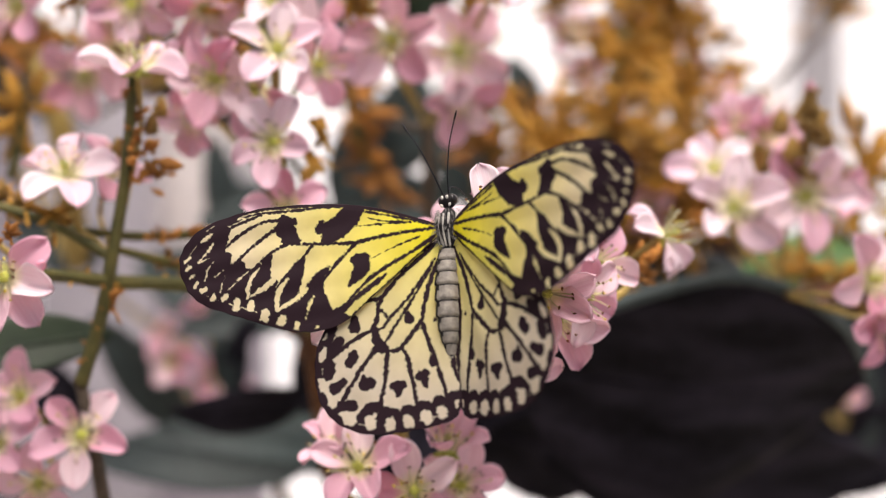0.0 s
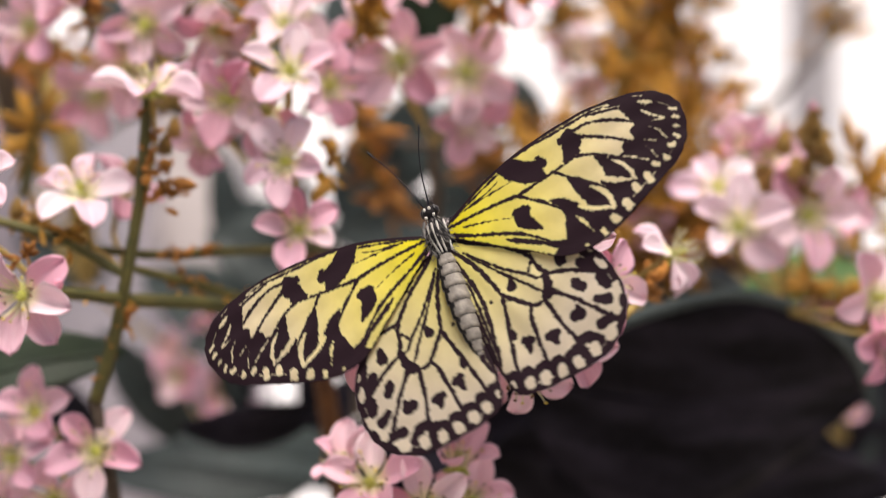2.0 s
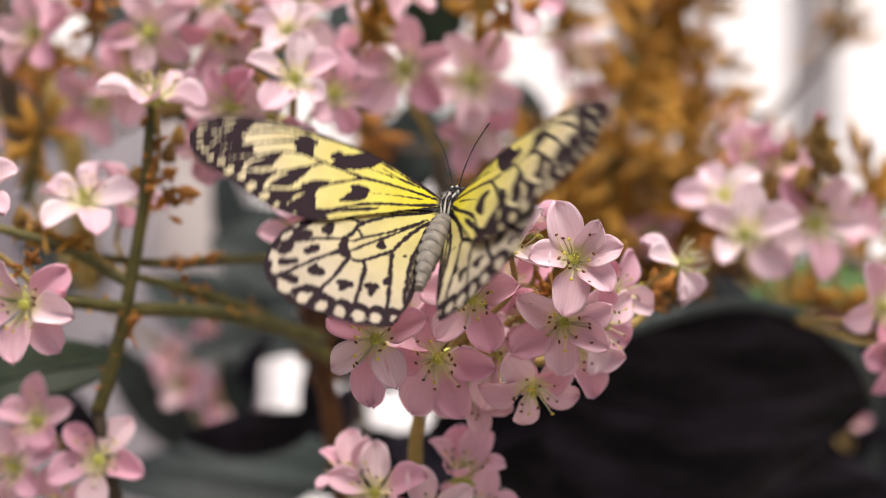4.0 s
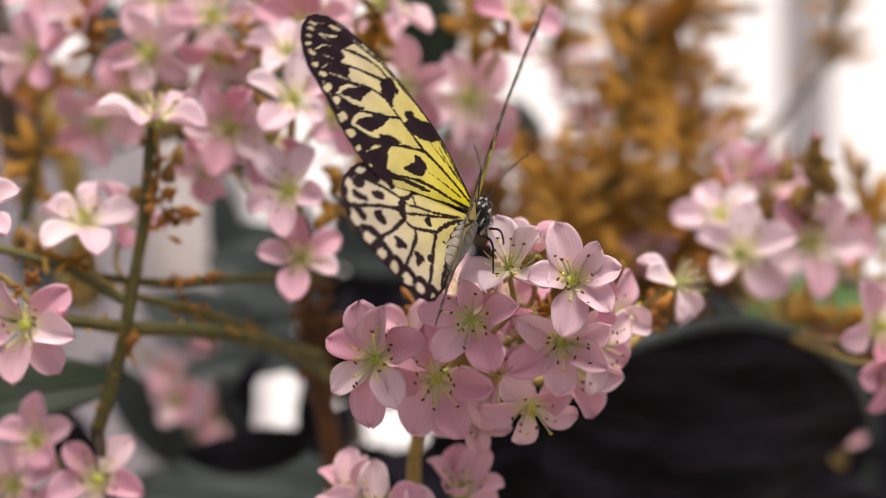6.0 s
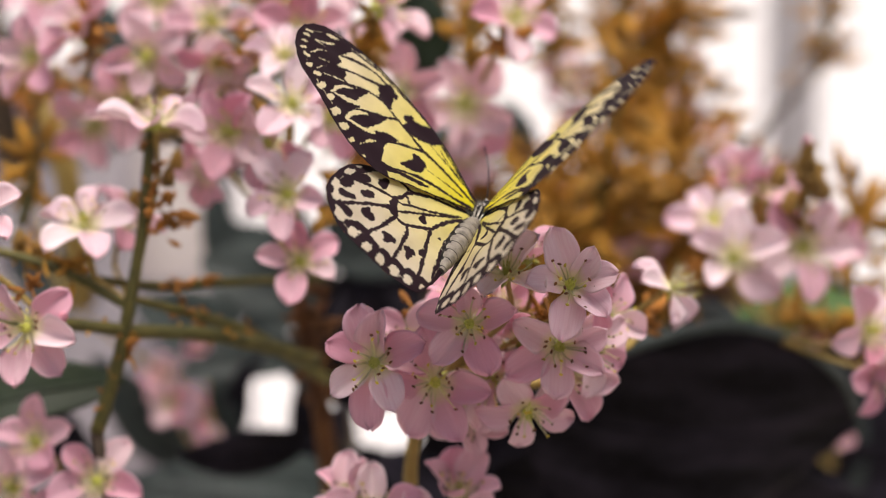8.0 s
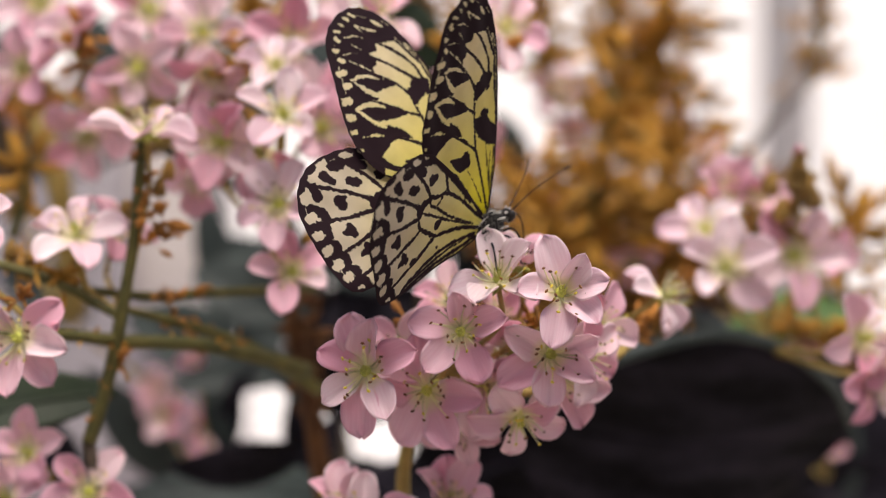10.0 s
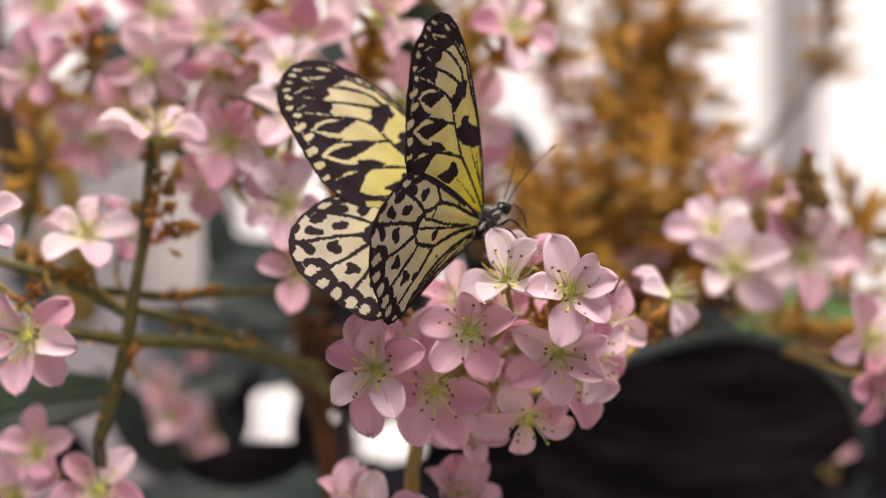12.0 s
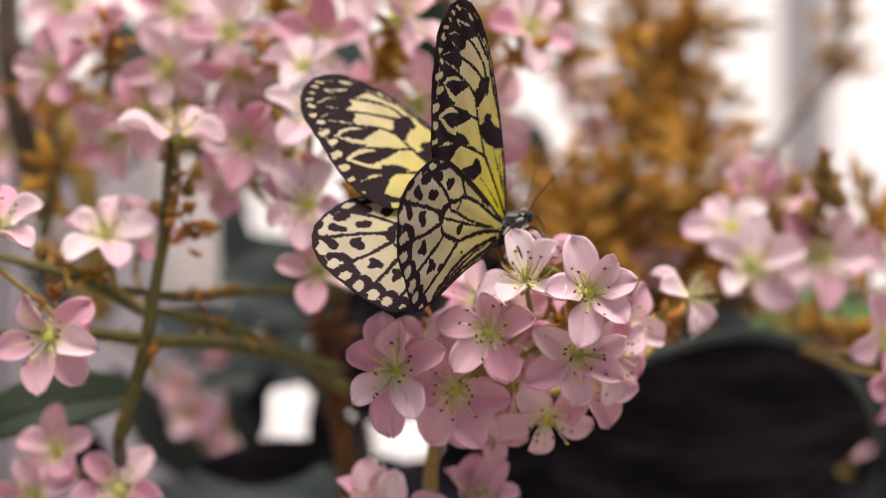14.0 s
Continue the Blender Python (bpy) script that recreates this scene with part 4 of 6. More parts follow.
leaf((0.0695, 0.3720, 1.1398), (0.0393, 0.3720, 1.1902), (0.2, -0.9, -0.1), 0.040, LEAF_SHADE_TONE, 0.05, 0.2)
leaf((0.1047, 0.3720, 1.1449), (0.0821, 0.3720, 1.1851), (-0.2, -0.9, -0.1), 0.034, LEAF_SHADE_TONE, 0.05, 0.2)
leaf((0.1428, 0.4040, 1.1375), (0.1245, 0.4040, 1.1846), (0.2, -0.9, -0.1), 0.040, LEAF_SHADE_TONE, 0.05, 0.2)
leaf((0.1872, 0.4040, 1.1323), (0.1716, 0.4040, 1.1793), (0.2, -0.9, -0.1), 0.040, LEAF_SHADE_TONE, 0.05, 0.2)
leaf((0.2186, 0.4040, 1.0852), (0.1977, 0.4040, 1.1584), (0.2, -0.9, -0.1), 0.044, LEAF_SHADE_TONE, 0.05, 0.2)
leaf((-0.1356, 0.3080, 1.1027), (-0.1773, 0.3080, 1.1399), (0.2, -0.9, 0.1), 0.022, LEAF_SHADE_TONE, 0.05, 0.2)
leaf((-0.1143, 0.3720, 1.0845), (-0.0967, 0.3720, 1.1247), (0.2, -0.9, 0.1), 0.016, LEAF, 0.05, 0.2, "slate green leaf behind the olive stems")
leaf((-0.0795, 0.4040, 1.1480), (-0.1370, 0.4040, 1.1689), (0.0, -0.9, 0.2), 0.034, LEAF, 0.05, 0.2, "slate green leaf behind the olive stems")
leaf((-0.0445, 0.4360, 1.1569), (-0.0988, 0.4360, 1.2057), (0.0, -0.9, 0.2), 0.040, LEAF, 0.05, 0.2, "slate green leaf behind the olive stems")
leaf((-0.1584, 0.4360, 1.1677), (-0.2019, 0.4360, 1.1894), (0.0, -0.9, 0.2), 0.030, LEAF, 0.05, 0.2, "slate green leaf behind the olive stems")
leaf((-0.0312, 0.3720, 1.1499), (-0.0564, 0.3720, 1.1851), (0.0, -0.9, 0.0), 0.034, LEAF, 0.05, 0.2, "slate green leaf behind the olive stems")
leaf((0.0467, 0.4680, 1.1778), (0.1254, 0.4680, 1.2031), (0.0, -0.9, -0.2), 0.045, LEAF_SHADE_TONE, 0.05, 0.2)
leaf((0.0101, 0.4680, 1.1665), (0.0607, 0.4680, 1.2003), (0.0, -0.9, -0.2), 0.045, LEAF_SHADE_TONE, 0.05, 0.2)
leaf((-0.0032, 0.3080, 1.0923), (-0.0891, 0.3080, 1.1074), (0.0, -0.9, 0.0), 0.026, LEAF_SHADE_TONE, 0.05, 0.2)
leaf((-0.0404, 0.3080, 1.1051), (-0.0508, 0.3080, 1.1422), (0.0, -0.9, 0.0), 0.016, LEAF_SHADE_TONE, 0.05, 0.2)
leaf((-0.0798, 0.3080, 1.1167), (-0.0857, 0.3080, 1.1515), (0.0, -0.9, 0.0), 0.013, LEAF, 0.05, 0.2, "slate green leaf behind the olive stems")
leaf((-0.0102, 0.3080, 1.0981), (0.0548, 0.3080, 1.1260), (0.0, -0.9, -0.2), 0.042, LEAF_SHADE_TONE, 0.05, 0.2)
leaf((0.0692, 0.4680, 1.1328), (0.1535, 0.4680, 1.1511), (0.0, -0.9, -0.2), 0.036, LEAF_SHADE_TONE, 0.05, 0.2)
leaf((0.1374, 0.3720, 1.0845), (0.2306, 0.3720, 1.0970), (0.0, -0.9, -0.2), 0.044, LEAF_SHADE_TONE, 0.05, 0.2)
leaf((0.1675, 0.4680, 1.1159), (0.2406, 0.4680, 1.1441), (0.0, -0.9, -0.2), 0.044, LEAF_SHADE_TONE, 0.05, 0.2)
leaf((-0.1684, 0.4040, 1.2290), (-0.1998, 0.4040, 1.2996), (0.1, -0.9, 0.2), 0.030, LEAF, 0.05, 0.2, "slate green leaf behind the crown of blossoms")
leaf((-0.1313, 0.4360, 1.2491), (-0.1639, 0.4360, 1.3142), (0.1, -0.9, 0.2), 0.036, LEAF, 0.05, 0.2, "slate green leaf behind the crown of blossoms")
leaf((-0.0988, 0.4360, 1.2383), (-0.0716, 0.4360, 1.3034), (0.1, -0.9, 0.2), 0.030, LEAF, 0.05, 0.2, "slate green leaf behind the crown of blossoms")
leaf((-0.0391, 0.4360, 1.2437), (-0.0499, 0.4360, 1.3088), (0.1, -0.9, 0.2), 0.030, LEAF, 0.05, 0.2, "slate green leaf behind the crown of blossoms")
leaf((-0.1050, 0.3400, 1.1011), (-0.1379, 0.3080, 1.1515), (0.1, -0.9, 0.15), 0.022, LEAF, 0.05, 0.2, "slate green leaf behind the olive stems")
leaf((-0.0431, 0.2760, 1.1446), (-0.0100, 0.2920, 1.1343), (0.0, -0.9, 0.2), 0.018, LEAF_SHADE_TONE, 0.05, 0.2)
leaf((-0.0409, 0.2760, 1.1068), (-0.0100, 0.2920, 1.1105), (0.0, -0.9, 0.2), 0.016, LEAF_SHADE_TONE, 0.05, 0.2)
leaf((-0.0866, 0.3720, 1.1700), (-0.0979, 0.3720, 1.2279), (0.1, -0.9, 0.15), 0.017, LEAF, 0.05, 0.2, "slate green leaf behind the olive stems")
leaf((-0.0489, 0.3400, 1.1680), (0.0055, 0.3400, 1.1789), (0.1, -0.9, 0.1), 0.030, LEAF_SHADE_TONE, 0.05, 0.2)
leaf((-0.0456, 0.2500, 1.1032), (-0.0316, 0.2500, 1.1386), (0.1, -0.9, 0.1), 0.013, LEAF_SHADE_TONE, 0.05, 0.2, "dark leaf low in the shrub")
leaf((-0.0867, 0.3000, 1.1502), (-0.0499, 0.3000, 1.1537), (0.1, -0.9, 0.1), 0.013, LEAF, 0.05, 0.2, "dark leaf low in the shrub")
leaf((-0.0844, 0.3000, 1.1118), (-0.0500, 0.3000, 1.1150), (0.1, -0.9, 0.1), 0.016, LEAF_SHADE_TONE, 0.05, 0.2, "dark leaf low in the shrub")
leaf((-0.0787, 0.3000, 1.1146), (-0.0816, 0.3000, 1.1502), (0.1, -0.9, 0.1), 0.012, LEAF, 0.05, 0.2, "dark leaf low in the shrub")
leaf((-0.0516, 0.2900, 1.1135), (-0.0488, 0.2900, 1.1498), (0.1, -0.9, 0.1), 0.010, LEAF_SHADE_TONE, 0.05, 0.2, "dark leaf low in the shrub")
leaf((-0.0427, 0.3080, 1.1909), (0.0130, 0.3080, 1.1991), (0.1, -0.9, 0.15), 0.026, LEAF, 0.05, 0.2, "slate dark leaf in the middle of the shrub")


def trunk():
    """The woody foot of the shrub, from the soil to its side branches."""
    ob = thing("shrub_trunk", (0.05, 0.22, 0), "grey brown woody shrub trunk rooted in soil", "trunk")
    def limb(name, pts, r0, r1):
        stalk(ob, name, pts, r0, r1, BARK, wobble=0.2)
    limb("stem", ((0.05, 0.22, -0.03), (0.04, 0.2, 0.4), (0.02, 0.16, 0.75), (0.0, 0.13, 1.0)), 0.016, 0.008)
    limb("branch", ((0.0, 0.13, 1.0), (-0.01, 0.11, 1.04), (-0.0278, 0.1800, 1.0825)), 0.006, 0.0045)
    limb("branch", ((0.01, 0.14, 0.9), (0.0, 0.09, 1.02), (-0.0023, 0.0840, 1.0841)), 0.005, 0.0022)
    limb("branch", ((0.02, 0.16, 0.8), (0.09, 0.36, 0.98), (0.12, 0.36, 1.14), (0.1158, 0.1640, 1.1663)), 0.007, 0.003)
    limb("branch", ((0.02, 0.16, 0.78), (-0.07, 0.13, 0.98), (-0.0901, 0.0584, 1.1472)), 0.006, 0.0018)
    limb("branch", ((0.02, 0.16, 0.85), (0.05, 0.36, 1.0), (0.05, 0.34, 1.12), (0.0629, 0.2440, 1.1747)), 0.006, 0.003)
    limb("branch", ((0.0, 0.14, 0.9), (-0.02, 0.1, 1.03), (-0.0022, 0.0680, 1.1097)), 0.004, 0.0015)
    limb("branch", ((0.0, 0.15, 0.95), (-0.03, 0.36, 1.08), (-0.05, 0.34, 1.2), (-0.0831, 0.1480, 1.2331)), 0.005, 0.002)
    limb("branch", ((0.0, 0.15, 0.95), (0.0, 0.34, 1.08), (0.0012, 0.1800, 1.2214)), 0.005, 0.002)
    limb("twig", ((0.0629, 0.2440, 1.1747), (0.1016, 0.3880, 1.2105), (0.1319, 0.4360, 1.2464)), 0.002, 0.0012)
    limb("twig", ((0.0629, 0.2440, 1.1747), (0.1324, 0.3880, 1.2285), (0.1760, 0.3880, 1.2747)), 0.0025, 0.0016)
    limb("twig", ((-0.0831, 0.1480, 1.2331), (-0.1187, 0.2760, 1.2358), (-0.1684, 0.4040, 1.2290)), 0.0018, 0.0012)
    limb("twig", ((-0.0831, 0.1480, 1.2331), (-0.1100, 0.3080, 1.2397), (-0.1313, 0.4360, 1.2491)), 0.0018, 0.0012)
    limb("twig", ((-0.0831, 0.1480, 1.2331), (-0.0915, 0.3080, 1.2327), (-0.0988, 0.4360, 1.2383)), 0.0018, 0.0012)
    limb("twig", ((0.0012, 0.1800, 1.2214), (-0.0149, 0.3080, 1.2281), (-0.0391, 0.4360, 1.2437)), 0.0018, 0.0012)
    limb("twig", ((0.0, 0.13, 1.0), (-0.0639, 0.3400, 1.0744), (-0.0916, 0.3720, 1.0845)), 0.003, 0.0015)


trunk()


# ---- the butterfly ----
def chain_field(pts, chains, grow=0.0):
    """Signed distance (mm) to the nearest of some tapered strokes; each is a run of x, y, radius."""
    best = np.full(len(pts), 1e3)
    for ch in chains:
        c = np.array(ch, float)
        if len(c) == 1:
            best = np.minimum(best, np.hypot(*(pts - c[0, :2]).T) - c[0, 2])
            continue
        for a, b in zip(c, c[1:]):
            d = b[:2] - a[:2]
            u = np.clip(((pts - a[:2]) @ d) / (d @ d + 1e-9), 0, 1)
            best = np.minimum(best, np.hypot(*(pts - a[:2] - u[:, None] * d).T) - (a[2] + (b[2] - a[2]) * u))
    return best - grow


def veins(rows, r0, r1):
    """Smooth strokes that taper outwards."""
    out = []
    for row in rows:
        run = spline(row, 6)
        out.append([(p[0], p[1], r0 + (r1 - r0) * i / (len(run) - 1)) for i, p in enumerate(run)])
    return out


FORE_OUTLINE = [(1.4, 1.4), (5.5, 3.8), (14.9, 7.9), (23.7, 10.4), (33.6, 12.0), (42.0, 12.7), (49.6, 12.2), (55.6, 10.8), (59.8, 8.1), (62.2, 4.6), (62.3, 0.3), (60.7, -4.2), (57.7, -7.6), (53.3, -10.1), (48.6, -12.5), (43.9, -14.8), (40.0, -16.5), (36.3, -17.9), (30.7, -18.4), (25.2, -17.0), (19.8, -13.2), (12.7, -8.3), (6.8, -4.0), (1.5, -0.2)]
FORE_VEINS = [
    [(1.8, 1.7), (8.8, 4.4), (17.8, 7.5)],
    [(23.4, 9.8), (27.5, 10.4), (33.8, 10.6), (41.5, 11.4), (46.0, 11.3)],
    [(26.3, 10.0), (28.5, 11.3)],
    [(1.6, 1.3), (9.0, 1.3), (16.7, 1.1), (21.1, 0.7), (26.0, 1.3), (30.9, 2.0), (34.3, 2.7), (36.6, 3.1)],
    [(38.4, 9.0), (42.0, 9.1), (47.8, 7.0), (53.0, 3.4), (58.4, -1.2)],
] + [
    [(37.5, 7.4), (41.0, 6.1), (46.3, 2.8), (51.3, -1.3), (56.0, -6.1)],
    [(34.1, 3.0), (37.2, 2.9), (41.7, 0.9), (45.8, -2.2), (50.1, -6.5)],
    [(30.6, 2.0), (33.0, -0.4), (38.3, -4.9), (43.1, -9.8), (45.0, -11.7)],
    [(20.6, 0.8), (24.5, -2.2), (30.0, -7.4), (34.3, -11.9), (38.5, -16.1)],
    [(1.3, 0.5), (7.3, -2.8), (16.4, -6.8), (21.2, -9.9), (25.6, -14.1), (30.3, -17.6)],
    [(42.1, 11.1), (49.8, 9.1), (55.2, 6.1), (59.9, 2.9)],
]
FORE_FINE = [
    [(6.6, -0.2), (13.1, -1.9), (19.1, -4.0)],
    [(8.1, 3.5), (14.1, 4.1), (20.4, 4.5)],
    [(10.1, 3.9), (14.4, 4.8), (17.5, 6.0)],
    [(33.8, 10.6), (39.2, 12.1), (44.4, 12.2)],
]
FORE_BLOTS = [
    [(19.1, 9.3, 1.5), (21.6, 7.2, 2.6), (25.1, 4.6, 2.7), (27.0, 2.9, 1.8)],
    [(25.4, 5.4, 1.6), (28.6, 5.3, 1.3), (28.3, 6.8, 0.7)],
    [(34.5, 8.0, 0.9), (36.7, 8.0, 2), (36.3, 5.4, 2.2), (34.6, 3.4, 1.2)],
    [(36.8, 9.7, 0.6), (37.9, 7.7, 1.6), (36.9, 4.3, 1.2)],
    [(19.5, -3.2, 1.3), (21.5, -3.4, 1.4), (20.2, -5.0, 1.9), (21.8, -7.2, 1.3), (23.6, -9.0, 0.5)],
    [(15.2, -7.8, 0.3), (17.6, -9.3, 0.7), (23.8, -13.0, 0.6), (27.1, -15.0, 1.2), (30.0, -16.6, 1.5)],
]
FORE_ZONE = [
    [(53.6, 10.8, 0.6), (51.2, 9.3, 1.6), (54.0, 6.4, 3.4), (55.8, 2.4, 4.6), (56.0, -0.7, 4.8), (51.9, -3.3, 4.6), (47.2, -5.5, 4.6), (43.0, -8.0, 4.4), (38.8, -11.0, 4.2), (34.2, -13.8, 3.6), (30.2, -15.9, 2.2)],
    [(51.0, 8.8, 1.6), (51.9, 6.0, 1.5)], [(50.8, 2.7, 1.2), (51.9, 0.6, 2)], [(48.0, -0.2, 1.4), (50.5, -3.4, 2)],
] + [
    [(40.5, 1.1, 0.5), (42.1, -0.9, 1.3), (43.0, -3.4, 1.9), (44.4, -6.1, 1.9)], [(33.2, -0.7, 0.7), (34.9, -3.2, 1.7), (36.3, -6.2, 2.2), (38.5, -9.9, 2.2)],
    [(27.9, -4.3, 0.7), (29.9, -5.8, 1.4), (31.7, -8.8, 2.4), (34.0, -12.4, 2.4)], [(30.2, -11.3, 1.6), (30.3, -13.9, 2.4), (31.4, -16.9, 2)], [(43.2, -0.4, 0.5), (44.7, -1.5, 0.8), (47.8, -3.8, 1.4)],
]
FORE_CELLS = [
    [(40.7, 11.9, 0.7), (44.0, 10.9, 1), (47.6, 9.4, 0.75), (48.7, 8.5, 0.4)], [(43.1, 12.0, 0.2), (47.3, 11.1, 0.3)],
    [(39.4, 9.0, 1.3), (43.3, 7.2, 1.55), (47.2, 5.3, 1.25), (49.7, 3.8, 0.5)],
    [(39.2, 4.2, 1.25), (43.0, 2.8, 1.5), (45.9, 1.8, 1.1), (47.5, 1.3, 0.55)],
    [(32.6, 1.7, 1.1), (36.6, 1.1, 1.5), (39.3, -0.4, 1), (40.7, -1.8, 0.45)],
    [(29.3, -0.1, 1.5), (31.2, -2.9, 1.1), (32.7, -4.6, 0.6), (34.0, -6.0, 0.2)],
    [(25.2, -6.1, 1.2), (27.1, -8.9, 1), (27.7, -10.2, 0.6)],
]
FORE_STREAKS = [
    [(44.0, -1.6, 0.2), (45.7, -3.2, 0.62), (46.8, -5.8, 0.5), (47.1, -7.8, 0.42)], [(46.2, -1.6, 0.2), (49.0, -3.3, 0.34)],
    [(39.4, -3.7, 0.3), (41.1, -5.1, 0.8), (43.0, -6.3, 0.55), (46.9, -7.8, 0.22)],
    [(37.2, -5.2, 0.3), (39.3, -6.6, 0.78), (40.3, -9.0, 0.7), (40.6, -11.9, 0.5)],
    [(33.3, -8.1, 0.3), (35.5, -9.8, 0.66), (38.1, -11.0, 0.5), (40.6, -11.9, 0.4)],
] + [
    [(32.0, -10.3, 0.2), (33.3, -12.4, 0.42), (34.4, -15.2, 0.16)],
    [(54.0, 8.6, 0.3), (55.3, 7.9, 0.55), (56.9, 7.2, 0.32)], [(52.7, 10.7, 0.1), (55.2, 9.7, 0.14)],
    [(53.7, 6.5, 0.18), (55.4, 4.8, 0.3), (57.8, 2.4, 0.28), (55.2, 3.1, 0.16)],
    [(54.1, 2.2, 0.12), (55.8, 0.5, 0.24), (56.7, -2.0, 0.2)], [(52.3, -0.4, 0.12), (54.1, -1.4, 0.2)],
    [(51.9, -1.7, 0.14), (52.6, -3.3, 0.24), (53.2, -5.3, 0.18)], [(49.1, -3.7, 0.1), (51.4, -5.2, 0.2)],
]
FORE_DOTS = [
    [(59.7, 4.1, 0.23), (60.9, 3.3, 0.27)], [(59.8, 1.8, 0.32), (60.6, 1.3, 0.32)], [(59.3, -0.2, 0.27), (60.1, -0.8, 0.3)], [(58.5, -2.1, 0.27), (59.3, -3.2, 0.32)], [(56.8, -4.0, 0.47), (57.5, -4.2, 0.47)],
    [(55.0, -6.1, 0.62), (55.4, -6.6, 0.58)], [(52.1, -6.6, 0.59), (52.8, -7.1, 0.59)], [(49.6, -8.1, 0.74), (50.0, -9.7, 0.71)], [(46.4, -9.3, 0.76), (46.7, -10.4, 0.71)], [(43.3, -12.2, 1), (43.8, -13.5, 0.88)],
    [(39.5, -14.1, 0.79), (40.5, -15.4, 0.79)], [(36.3, -15.7, 0.47), (36.8, -17.2, 0.57)], [(31.9, -17.4, 0.27), (32.5, -18.3, 0.27)],
]
HIND_OUTLINE = [(0.9, -0.8), (7.0, -3.4), (14.5, -7.6), (22.2, -13.0), (29.0, -18.8), (31.7, -23.5), (32.6, -28.5), (32.4, -33.8), (30.8, -37.9), (27.7, -41.4), (22.8, -43.8), (17.3, -44.6), (11.3, -44.3), (5.4, -43.7), (1.8, -42.6), (0.1, -39.9), (-0.1, -37.5), (-0.6, -35.0), (-0.8, -29.7), (-0.9, -19.6), (-1.8, -10.5), (-1.0, -3.4)]
HIND_VEINS = [
    [(1.4, -0.6), (6.4, -5.0), (12.2, -9.5), (16.4, -14.1), (17.4, -17.4), (18.5, -20.7)],
    [(16.4, -14.1), (19.8, -14.0), (23.2, -14.5), (28.4, -18.4)],
    [(0.6, -2.6), (4.4, -9.6), (6.8, -16.7), (7.7, -19.9), (12.4, -25.3), (14.3, -26.1), (16.4, -25.6)],
    [(18.5, -20.7), (23.5, -22.8), (28.3, -25.9), (32.8, -29.2)],
    [(17.9, -25.0), (21.1, -28.4), (25.0, -33.7), (29.0, -39.4)],
    [(15.8, -26.4), (16.6, -31.7), (17.7, -36.0), (18.7, -40.4)],
    [(12.4, -25.3), (11.3, -28.7), (10.6, -33.0), (10.0, -38.5)],
    [(7.7, -19.9), (6.3, -25.0), (4.8, -30.5), (3.6, -35.9), (3.3, -38.4)],
    [(0.5, -5.6), (2.1, -12.1), (2.9, -19.0), (2.0, -26.3), (0.5, -34.1)],
    [(-0.4, -5.6), (-0.2, -11.8), (0.3, -19.4), (0.2, -28.6), (-0.3, -37.2)],
]
HIND_FINE = [
    [(3.6, -6.0), (8.1, -11.9), (12.3, -16.5), (15.0, -18.8)],
    [(5.0, -8.3), (9.7, -15.4), (12.6, -19.2), (16.7, -24.8)],
    [(14.9, -19.0), (15.9, -17.1), (17.2, -16.2)],
    [(14.9, -19.0), (16.2, -20.4), (18.0, -21.2)],
    [(1.0, -10.4), (1.6, -16.1), (1.2, -24.4), (0.9, -30.5)],
]
HIND_SPOTS = [
    [(22.6, -17.9, 0.9), (22.9, -19.8, 1.5), (22.9, -20.5, 0.8)], [(23.3, -25.5, 0.9), (23.6, -26.5, 1.5), (24.4, -27.8, 1.2)], [(20.3, -32.8, 1.5), (21.3, -33.0, 1.5), (21.6, -31.2, 0.6)],
    [(12.9, -33.9, 1.1), (14.8, -34.0, 1.1)], [(13.6, -34.3, 1.3), (14.0, -36.1, 0.6)], [(7.5, -31.8, 1), (9.0, -32.5, 1.1)], [(8.1, -32.4, 1.2), (7.9, -34.7, 0.6)],
    [(5.7, -27.6, 0.4), (5.7, -29.4, 1.2)], [(10.7, -18.0, 0.7), (10.4, -19.2, 1.3)], [(17.1, -9.4, 1.1), (19.2, -11.1, 1)], [(10.3, -5.9, 1)], [(4.6, -20.0, 0.5)],
    [(18.1, -20.8, 0.8), (18.1, -23.1, 1.2), (16.3, -25.4, 1.2), (18.6, -25.3, 0.8)], [(11.1, -29.5, 0.7), (11.0, -32.3, 0.4)],
]
HIND_EDGE = [
    [(27.6, -18.2, 0.9), (28.5, -19.8, 1.5), (29.2, -22.4, 1.1)], [(26.5, -22.6, 1), (27.6, -23.9, 1.3), (29.4, -25.6, 0.9)], [(28.9, -27.5, 1), (29.5, -29.6, 1.3)],
    [(26.1, -31.9, 0.8), (28.1, -33.0, 1.3)], [(24.4, -37.4, 1.1), (27.6, -37.2, 1.1), (29.2, -38.4, 1.2)], [(18.6, -38.3, 1), (20.6, -38.3, 1.2), (22.4, -40.4, 1.2)], [(15.4, -40.2, 1.2), (17.2, -39.6, 1.1), (18.8, -42.0, 1.1)],
    [(10.6, -40.5, 1.2), (12.3, -39.6, 1.1), (14.2, -41.9, 1.2)], [(7.4, -39.7, 1.1), (9.1, -38.8, 1), (10.8, -41.2, 1.2)], [(3.5, -39.2, 1.1), (5.2, -38.3, 1), (6.6, -40.3, 1.2)], [(0.4, -38.0, 0.9), (2.0, -37.6, 0.9), (3.0, -39.7, 1.1)],
]
